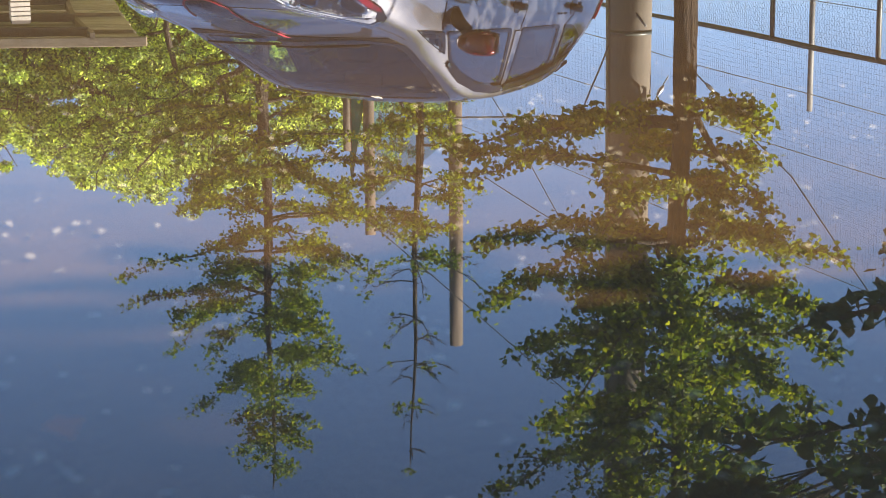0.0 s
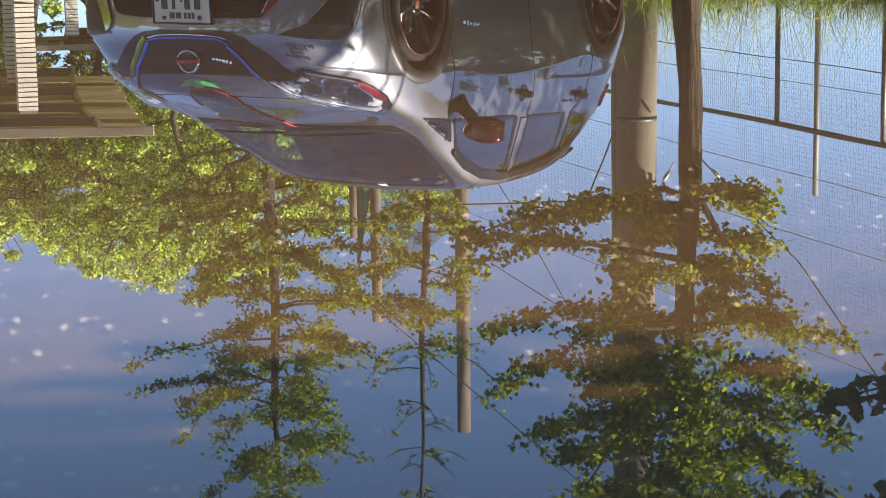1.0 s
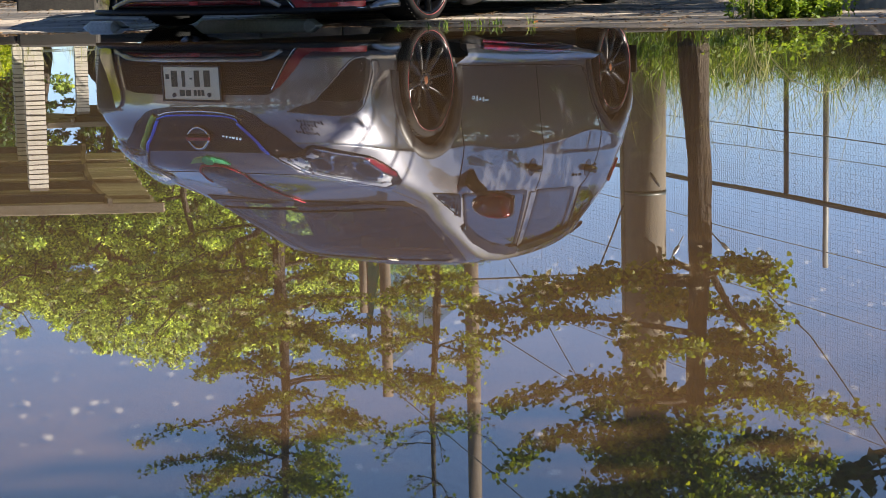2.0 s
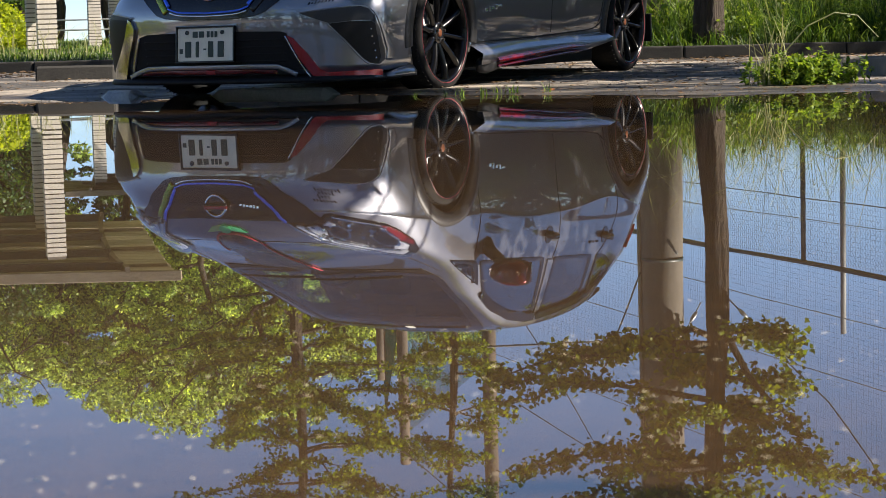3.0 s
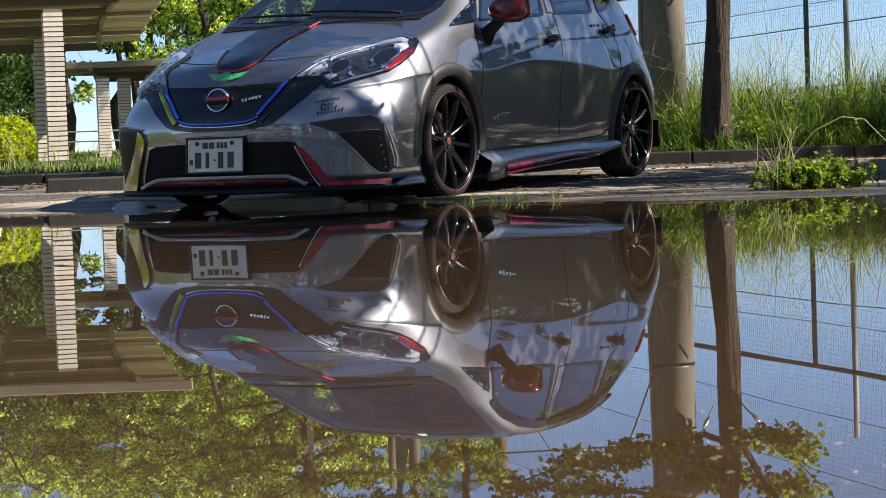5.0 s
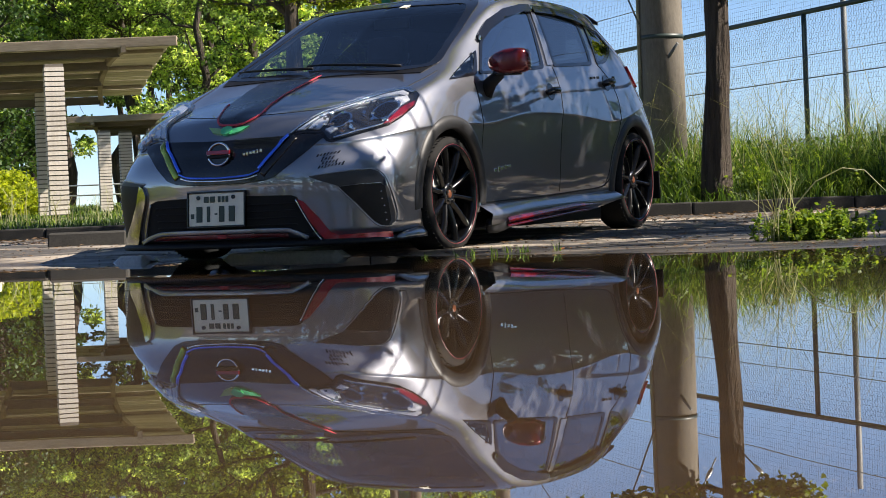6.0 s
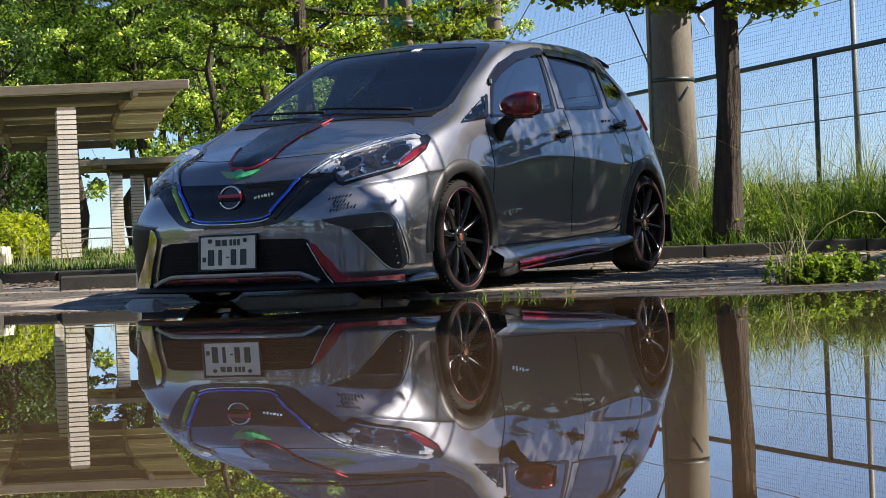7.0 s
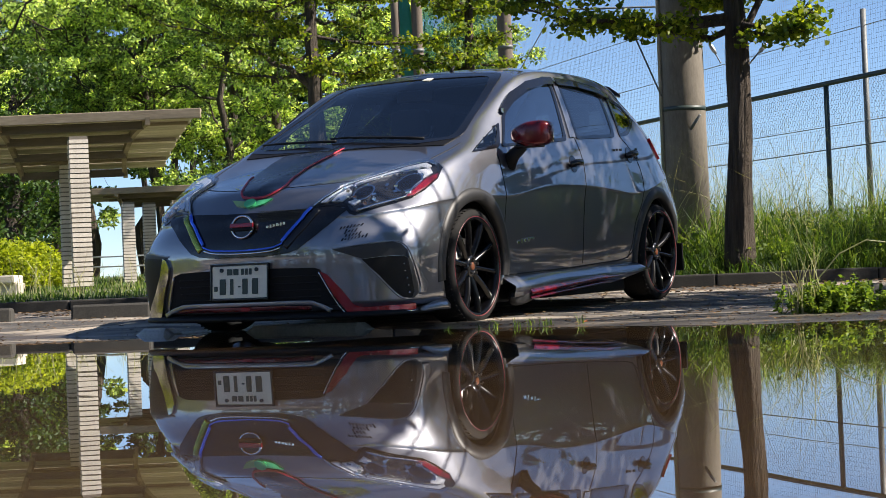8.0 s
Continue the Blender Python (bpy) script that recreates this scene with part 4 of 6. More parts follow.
def on_skin(view, a, b, off=0.0):
    way, start = WAYS[view]
    if view in ("front", "rear") and b < 0.14:
        # below the sheet's lower edge the skin goes straight down
        p = on_skin(view, a, 0.14, off)
        return Vector((p.x, p.y, b))
    hit, nor, _, _ = SKIN.ray_cast(start(a, b), way)
    if hit is None:
        hit, nor, _, _ = SKIN.find_nearest(start(a, b) + way * 2.2)
    if nor.dot(way) > 0:
        nor = -nor
    return hit + nor * off


def rounded(poly, r, steps=4):
    """The outline with its corners cut round."""
    out = []
    n = len(poly)
    for i in range(n):
        p, a, b = Vector(poly[i]), Vector(poly[i - 1]), Vector(poly[(i + 1) % n])
        da, db = (a - p), (b - p)
        ra, rb = min(r, da.length * 0.45), min(r, db.length * 0.45)
        pa, pb = p + da.normalized() * ra, p + db.normalized() * rb
        for k in range(steps + 1):
            t = k / steps
            out.append(tuple(pa.lerp(p, t).lerp(p.lerp(pb, t), t)))
    return out


def panel(view, poly, off=0.004, depth=0.012, step=0.035, hole=None):
    """A sheet that lies on the body's skin: outline seen from one side, laid on, proud by off, its rim turned in by depth."""
    bm = bmesh.new()
    vs = [bm.verts.new((p[0], p[1], 0)) for p in poly]
    es = [bm.edges.new((vs[i], vs[(i + 1) % len(vs)])) for i in range(len(vs))]
    if hole:
        hs = [bm.verts.new((p[0], p[1], 0)) for p in hole]
        es += [bm.edges.new((hs[i], hs[(i + 1) % len(hs)])) for i in range(len(hs))]
    bmesh.ops.triangle_fill(bm, use_beauty=True, use_dissolve=False, edges=es)
    xs = [p[0] for p in poly]
    ys = [p[1] for p in poly]
    for axis, lo, hi in ((0, min(xs), max(xs)), (1, min(ys), max(ys))):
        c = math.ceil(lo / step) * step
        while c < hi:
            co, no = [0, 0, 0], [0, 0, 0]
            co[axis], no[axis] = c, 1
            bmesh.ops.bisect_plane(bm, geom=bm.verts[:] + bm.edges[:] + bm.faces[:], plane_co=co, plane_no=no)
            c += step
    base = {}
    for v in bm.verts:
        a, b = v.co.x, v.co.y
        base[v] = (on_skin(view, a, b, off), on_skin(view, a, b, off - depth))
    rim = [e for e in bm.edges if e.is_boundary]
    for v, (top, _) in base.items():
        v.co = top
    # the turned-in rim has vertices of its own, so that the sheet's shading stays clean
    for e in rim:
        a, b = e.verts
        bm.faces.new([bm.verts.new(p) for p in (base[a][0], base[b][0], base[b][1], base[a][1])])
    bmesh.ops.recalc_face_normals(bm, faces=bm.faces)
    centre = sum((v.co for v in bm.verts), Vector()) / len(bm.verts)
    way = WAYS[view][0]
    tops = [f for f in bm.faces if all(v in base for v in f.verts)]
    if tops and sum(f.normal.dot(way) for f in tops) > 0:
        bmesh.ops.reverse_faces(bm, faces=bm.faces)
    return bm


def mirrored(poly):
    return [(-a, b) for a, b in poly]


def inside(p, poly):
    x, y = p
    hit = False
    for i in range(len(poly)):
        x1, y1 = poly[i - 1]
        x2, y2 = poly[i]
        if (y1 > y) != (y2 > y) and x < (x2 - x1) * (y - y1) / (y2 - y1) + x1:
            hit = not hit
    return hit


car = thing("car", CAR, "gunmetal grey hatchback with red trim parked at the puddle's edge", "car")

# windows, seen from the side (y, z) and from the front and rear (x, z)
SCREEN = [(-.66, 1.0), (-.5, .985), (0, .985), (.5, .985), (.66, 1.0), (.535, 1.35), (.49, 1.395), (0, 1.42), (-.49, 1.395), (-.535, 1.35)]
REAR_SCREEN = [(-.5, 1.03), (.5, 1.03), (.42, 1.28), (-.42, 1.28)]
FRONT_WINDOW = [(.50, .952), (1.31, 1.0), (1.40, 1.335), (1.27, 1.33), (1.05, 1.292), (.83, 1.215), (.67, 1.13)]
REAR_WINDOW = [(1.48, 1.012), (2.04, 1.035), (2.1, 1.29), (1.8, 1.32), (1.51, 1.33)]
QUARTER = [(2.15, 1.04), (2.3, 1.06), (2.47, 1.13), (2.5, 1.17), (2.42, 1.24), (2.22, 1.285)]
FRONT_QUARTER = [(.14, .915), (.44, .95), (.57, 1.08)]
SIDES = (FRONT_WINDOW, REAR_WINDOW, QUARTER, FRONT_QUARTER)


def shrunk(poly, k):
    c = sum((Vector(p) for p in poly), Vector((0, 0))) / len(poly)
    return [tuple(Vector(p) + (c - Vector(p)).normalized() * k) for p in poly]


def cut_body():
    bm = SHELL.copy()
    gone = set()
    snap = {}
    for yw in (FRONT_AXLE, REAR_AXLE):
        def within(v):
            return abs(v.co.x) > 0.45 and math.hypot(v.co.y - yw, v.co.z - HUB_Z) < ARCH and v.co.z < 0.75
        for f in bm.faces:
            ins = [within(v) for v in f.verts]
            if all(ins):
                gone.add(f)
            elif any(ins):
                for v, i in zip(f.verts, ins):
                    if i:
                        snap[v] = yw
    for f in bm.faces:
        c = f.calc_center_median()
        if c.z > 0.88:
            if abs(f.normal.x) > 0.55:
                if any(inside((c.y, c.z), shrunk(w, 0.012)) for w in SIDES):
                    gone.add(f)
            elif c.y < 1.3 and inside((c.x, c.z), shrunk(SCREEN, 0.012)) and c.y > 0.1:
                gone.add(f)
            elif c.y > 2.6 and inside((c.x, c.z), shrunk(REAR_SCREEN, 0.01)):
                gone.add(f)
    for v, yw in snap.items():
        d = Vector((v.co.y - yw, v.co.z - HUB_Z))
        d = d.normalized() * ARCH
        v.co.y, v.co.z = yw + d.x, HUB_Z + d.y
    bmesh.ops.delete(bm, geom=list(gone), context="FACES")
    lining = bm.copy()
    bmesh.ops.delete(lining, geom=[f for f in lining.faces if f.calc_center_median().z < 0.9 or f.calc_center_median().y < 0.4], context="FACES")
    lining.normal_update()
    for v in lining.verts:
        v.co -= v.normal * 0.03
    # turn the cut rims inwards, so that the sheet has thickness at the arches and the sill
    rim = [e for e in bm.edges if e.is_boundary and sum(v.co.z for v in e.verts) / 2 < 0.7]
    low = {}
    for e in rim:
        for v in e.verts:
            if v not in low:
                low[v] = bm.verts.new((v.co.x * 0.95, v.co.y * 0.995 + 0.005, v.co.z))
    for e in rim:
        a, b = e.verts
        bm.faces.new((a, b, low[b], low[a]))
    bmesh.ops.recalc_face_normals(bm, faces=bm.faces)
    return bm, lining


BODY, LINING = cut_body()
part("body", BODY, GUNMETAL, car, "glossy gunmetal grey bodywork", True)
part("cabin_lining", LINING, CABIN, car, "dark cloth cabin lining", True)


# ---- wheels ----
def wheel(name_y, side, r=0.305):
    """A wheel with a low tyre, a black ten-spoke rim, a red flange line and a brake disc."""
    w = new("wheel")
    w.parent = car
    w.matrix_basis = Matrix.Translation((side * 0.75, name_y, r - 0.002)) @ Matrix.Rotation(radians(0 if side > 0 else 180), 4, "Z")
    w["label"] = "black alloy wheel with red rim line"

    def ring(prof, seg, name, material, label="", smooth=True):
        bm = bmesh.new()
        rows = [[bm.verts.new((x, rr * math.cos(a), rr * math.sin(a))) for x, rr in prof] for a in (2 * math.pi * k / seg for k in range(seg))]
        m = len(prof)
        for k in range(seg):
            for j in range(m - 1):
                bm.faces.new((rows[k][j], rows[k][j + 1], rows[(k + 1) % seg][j + 1], rows[(k + 1) % seg][j]))
        bmesh.ops.recalc_face_normals(bm, faces=bm.faces)
        return part(name, bm, material, w, label, smooth)

    tyre = ring([(-.10, .245), (-.105, .27), (-.098, .292), (-.08, .303), (-.05, r), (.0, r), (.05, r), (.072, .303), (.088, .296), (.097, .285), (.101, .272), (.1, .264), (.096, .256)], 72, "tyre", RUBBER, "low-profile black tyre")
    block = None
    for k in range(56):
        a = 2 * math.pi * k / 56
        if block is None:
            g = part("tread_groove", box(bmesh.new(), -.012, .05, -.004, .004, -.002, .0022), GROOVE, tyre)
            block = g.data
        else:
            g = new("tread_groove", block)
            g.parent = tyre
        g.matrix_basis = Matrix.Rotation(a, 4, "X") @ Matrix.Translation((.04, 0, r - .002)) @ Matrix.Rotation(0.5, 4, "Z")
    rim = ring([(.097, .262), (.1, .258), (.098, .25), (.075, .243), (.0, .236), (-.09, .243)], 64, "rim", WHEEL_BLACK, "gloss black alloy rim")
    ring([(.0985, .2648), (.101, .2638), (.101, .262), (.0985, .261)], 72, "rim_line", RIM_RED, "red line round the rim")
    for k in range(10):
        a = 2 * math.pi * k / 10 + 0.16
        bm = bmesh.new()
        prev = None
        for i in range(7):
            t = i / 6
            rr = 0.045 + 0.203 * t
            x = 0.062 + 0.024 * t ** 1.5 + 0.012 * math.sin(t * 3.1)
            hw = 0.018 - 0.007 * math.sin(t * 3.1) + 0.004 * t
            row = [bm.verts.new((x - 0.03, -hw, rr)), bm.verts.new((x, -hw * 0.55, rr)), bm.verts.new((x, hw * 0.55, rr)), bm.verts.new((x - 0.03, hw, rr))]
            if prev:
                for j in range(3):
                    bm.faces.new((prev[j], prev[j + 1], row[j + 1], row[j]))
            prev = row
        bmesh.ops.recalc_face_normals(bm, faces=bm.faces)
        sp = part("spoke", bm, WHEEL_BLACK, rim, "", True)
        sp.matrix_basis = Matrix.Rotation(a, 4, "X")
    ring([(.03, .062), (.064, .058), (.072, .045), (.072, .03), (.066, .026), (.066, .001)], 32, "hub", GLOSS_BLACK)
    for k in range(5):
        a = 2 * math.pi * k / 5 + 0.3
        part("wheel_nut", tube(bmesh.new(), [(.06, .042 * math.cos(a), .042 * math.sin(a)), (.082, .042 * math.cos(a), .042 * math.sin(a))], .008, 6), DISC_STEEL, w, "dark steel wheel nut")
    part("centre_cap", tube(bmesh.new(), [(.062, 0, 0), (.07, 0, 0), (.073, 0, 0)], [.022, .022, .016], 16), CAP_ORANGE, w, "dull orange centre cap", True)
    ring([(.0, .155), (.008, .155), (.008, .07), (.03, .065)], 40, "brake_disc", DISC_STEEL, "grey brake disc")
    return w


for yw in (FRONT_AXLE, REAR_AXLE):
    for s in (1, -1):
        wheel(yw, s)


def wells_and_floor():
    for yw in (FRONT_AXLE, REAR_AXLE):
        for s in (1, -1):
            bm = bmesh.new()
            rows = []
            for k in range(25):
                a = math.pi * (k / 24) * 1.16 - 0.25
                rows.append([bm.verts.new((s * x, yw + (ARCH + 0.012) * math.cos(a), HUB_Z + (ARCH + 0.012) * math.sin(a))) for x in (.82, .5)])
            for a, b in zip(rows, rows[1:]):
                bm.faces.new((a[0], a[1], b[1], b[0]))
            bm.faces.new([q[1] for q in rows])
            part("wheel_well", bm, SATIN_BLACK, car, "black wheel arch liner")
    b = bmesh.new()
    box(b, -.74, .74, .36, 2.24, .15, .2, .01)
    box(b, -.49, .49, -.7, 3.1, .15, .2, .01)
    for v in b.verts:
        if v.co.z < .17:
            v.co.z -= .055 + .008 * max(0, v.co.y)
    part("underbody", b, SATIN_BLACK, car, "black underbody")
    # flared arch trims, proud of the body
    for yw in (FRONT_AXLE, REAR_AXLE):
        for s in (1, -1):
            bm = bmesh.new()
            rows = []
            for k in range(37):
                a = math.pi * (k / 36) * 1.1 - 0.16
                ring = []
                for rr, dx in ((ARCH - .006, -.03), (ARCH - .01, .0), (ARCH, .012), (ARCH + .036, .014), (ARCH + .06, .008), (ARCH + .065, -.004)):
                    y, z = yw + rr * math.cos(a), HUB_Z + rr * math.sin(a)
                    p = on_skin("left", y, max(z, .16))
                    ring.append(bm.verts.new((s * (p.x + dx), y, z)))
                rows.append(ring)
            for a, b in zip(rows, rows[1:]):
                for j in range(5):
                    bm.faces.new((a[j], a[j + 1], b[j + 1], b[j]))
            bmesh.ops.recalc_face_normals(bm, faces=bm.faces)
            part("arch_trim", bm, ARCH_GREY, car, "grey wheel arch flare", True)


wells_and_floor()


# ---- glass ----
def glazed(name, view, poly, glass, label, border=0.02, off=0.003, r=0.03):
    out = rounded(poly, r)
    pane = part(name, panel(view, out, off, 0.004), glass, car, label, True)
    part("window_seal", panel(view, rounded(shrunk(poly, -border * 0.8), r), off + 0.003, 0.012, 0.035, rounded(shrunk(poly, border), r)), GLOSS_BLACK, pane, "black window seal", True)
    return pane


glazed("windscreen", "front", SCREEN, GLASS, "clear windscreen mirroring the sky", 0.026, 0.003, 0.05)
glazed("rear_screen", "rear", REAR_SCREEN, GLASS, "rear window glass", 0.02)
for view in ("left", "right"):
    # near-side glass darkened and made more mirroring, to look sky-filled from the camera
    glazed("front_side_window", view, FRONT_WINDOW, SIDE_GLASS if view == "left" else GLASS, "side window mirroring the sky" if view == "left" else "clear side window")
    glazed("rear_side_window", view, REAR_WINDOW, DARK_GLASS, "dark tinted side window")
    glazed("rear_quarter_window", view, QUARTER, DARK_GLASS, "dark tinted quarter window")
    glazed("front_quarter_window", view, FRONT_QUARTER, GLASS, "small quarter window")
    # smoked rain visors over the windows
    for poly in ([(.665, 1.135), (.83, 1.21), (1.05, 1.285), (1.3, 1.325), (1.43, 1.33), (1.43, 1.372), (1.3, 1.368), (1.06, 1.332), (.83, 1.255), (.67, 1.165)],
                 [(1.46, 1.33), (1.75, 1.325), (2.04, 1.30), (2.2, 1.27), (2.22, 1.30), (2.05, 1.338), (1.75, 1.365), (1.46, 1.372)]):
        part("rain_visor", panel(view, poly, 0.022, 0.02), GLOSS_BLACK, car, "smoked black rain visor", True)
    for a, b in ((.66, 1.145), (1.445, 1.355)):
        p = on_skin(view, a, b, .02)
        part("visor_clip", tube(bmesh.new(), [p - Vector((0, 0, .012)), p + Vector((0, 0, .012))], .008, 8), CHROME, car, "small chrome clip")
    # pillar between the doors and the door mirror's triangle
    part("door_pillar", panel(view, [(1.375, 1.012), (1.452, 1.015), (1.486, 1.335), (1.432, 1.335)], 0.010, 0.01), GUNMETAL, car, "grey door pillar", True)


def skin_line(view, pts, width, off, material, name, label="", parent=None, depth=0.006):
    """A narrow strip that follows the skin along points in the side's plane, its edges turned in."""
    line = spline([(*p, 0) for p in pts], 24)[:, :2]
    gaps = np.linalg.norm(np.diff(line, axis=0), axis=1)
    run = np.concatenate([[0], np.cumsum(gaps)])
    n = max(6, int(run[-1] / 0.012))
    line = np.stack([np.interp(np.linspace(0, run[-1], n), run, line[:, k]) for k in (0, 1)], 1)
    bm = bmesh.new()
    rows = []
    for i, p in enumerate(line):
        d = line[min(i + 1, n - 1)] - line[max(i - 1, 0)]
        d = d / (np.linalg.norm(d) + 1e-9)
        w = np.array([-d[1], d[0]]) * width / 2
        rows.append([bm.verts.new(on_skin(view, *(p + w * k), o)) for k, o in ((1, off - depth), (1, off - depth * .2), (.7, off), (-.7, off), (-1, off - depth * .2), (-1, off - depth))])
    for a, b in zip(rows, rows[1:]):
        for j in range(5):
            bm.faces.new((a[j], a[j + 1], b[j + 1], b[j]))
    bm.faces.new(rows[0])
    bm.faces.new(rows[-1][::-1])
    bmesh.ops.recalc_face_normals(bm, faces=bm.faces)
    return part(name, bm, material, parent or car, label, True)


# ---- front ----
LAMP = [(.362, .642), (.40, .685), (.422, .703), (.467, .752), (.546, .814), (.605, .845), (.685, .862), (.742, .843), (.763, .822), (.778, .765), (.768, .712), (.745, .674), (.70, .652), (.58, .603), (.552, .612), (.52, .645), (.449, .652)]
LAMP_RED = [(.728, .672), (.735, .70), (.742, .73), (.752, .762), (.772, .788), (.779, .765), (.770, .715), (.75, .678)]
GRILLE = [(-.47, .635), (-.34, .64), (-.12, .632), (.12, .632), (.34, .64), (.47, .645), (.535, .628), (.508, .595), (.412, .51), (.32, .44), (.26, .422), (.15, .412), (-.15, .412), (-.26, .422), (-.32, .44), (-.412, .51), (-.508, .595), (-.535, .625)]
part("grille", panel("front", GRILLE, 0.006, 0.02, 0.03), GLOSS_BLACK, car, "gloss black upper grille", True)
# mesh bars of the upper grille
for i in range(22):
    for j in range(7):
        x, z = .075 + .0155 * i + (.0075 if j % 2 else 0), .59 + .0075 * j
        if x > .10 + (z - .44) * 1.05 + .04:
            continue
        g = part("mesh_cell", box(bmesh.new(), -.005, .005, -.002, .003, -.002, .002), GLOSS_BLACK, car)
        g.location = on_skin("front", x, z, .007)
for sgn in (1, -1):
    f = (lambda q: q) if sgn > 0 else mirrored
    skin_line("front", f([(.365, .64), (.30, .56), (.235, .48)]), .017, .018, BLUE_CHROME, "grille_trim", "blue chrome V trim")
    skin_line("front", f([(.40, .632), (.345, .56), (.255, .452)]), .03, .012, LIME_CHROME if sgn < 0 else GLOSS_BLACK, "grille_trim", "yellow-green chrome trim")
skin_line("front", [(-.24, .472), (-.17, .452), (0, .446), (.17, .452), (.24, .472)], .009, .018, BLUE_CHROME, "grille_trim", "blue chrome V trim")
skin_line("front", [(-.23, .452), (-.16, .437), (0, .431), (.16, .437), (.23, .452)], .008, .014, CHROME, "grille_trim", "thin chrome line")


def emblem():
    c = on_skin("front", 0.0, .56, .022)
    holder = new("emblem")
    holder.parent = car
    holder.matrix_basis = Matrix.Translation(c) @ Matrix.Rotation(radians(-9), 4, "X")
    holder["label"] = "round chrome emblem with a red bar"
    pts = [(.062 * math.cos(a), 0, .056 * math.sin(a)) for a in (2 * math.pi * k / 40 for k in range(41))]
    part("ring", tube(bmesh.new(), pts, .0065, 8, False), CHROME, holder, "", True)
    part("bar", box(bmesh.new(), -.068, .068, -.012, .004, -.004, .018, .003), RED, holder, "red bar")
    part("bar", box(bmesh.new(), -.068, .068, -.010, .004, -.02, -.005, .003), SATIN_BLACK, holder, "dark bar")
    part("disc", tube(bmesh.new(), [(0, .008, 0), (0, .004, 0)], .056, 32), GLOSS_BLACK, holder)


emblem()
# small pale script on the grille, unreadable: bars
for i, (w, h) in enumerate(((.014, .014), (.010, .02), (.012, .014), (.016, .016), (.009, .02), (.012, .016))):
    p = on_skin("front", .145 + .0185 * i, .556 + .003 * i, .014)
    g = part("badge_bar", box(bmesh.new(), -w / 2, w / 2, -.003, .003, -h / 2, h / 2, .002), CHROME, car, "pale badge bar")
    g.location = p
# winged badge on the bonnet's nose
for sgn in (1, -1):
    f = (lambda q: q) if sgn > 0 else mirrored
    part("wing_badge", panel("front", f([(.012, .668), (.03, .664), (.085, .676), (.122, .702), (.06, .696), (.012, .69)]), .008, .01, .02), GREEN_BADGE if sgn > 0 else GOLD_BADGE, car, "bright green and gold winged badge", True)
part("wing_badge", panel("front", [(.034 * math.cos(a), .682 + .021 * math.sin(a)) for a in (2 * math.pi * k / 20 for k in range(20))], .012, .012, .02), GREEN_BADGE, car, "green badge disc", True)


def shard(rng, size):
    """A small bevelled chrome facet, tilted its own way."""
    bm = bmesh.new()
    w, h = size * rng.uniform(.6, 1.4), size * rng.uniform(.4, 1.0)
    box(bm, -w, w, -.002, .002, -h, h)
    tilt = Euler((rng.normal() * .3, rng.normal() * .6, rng.normal() * .45)).to_matrix().to_4x4()
    bmesh.ops.transform(bm, matrix=tilt, verts=bm.verts)
    return bm


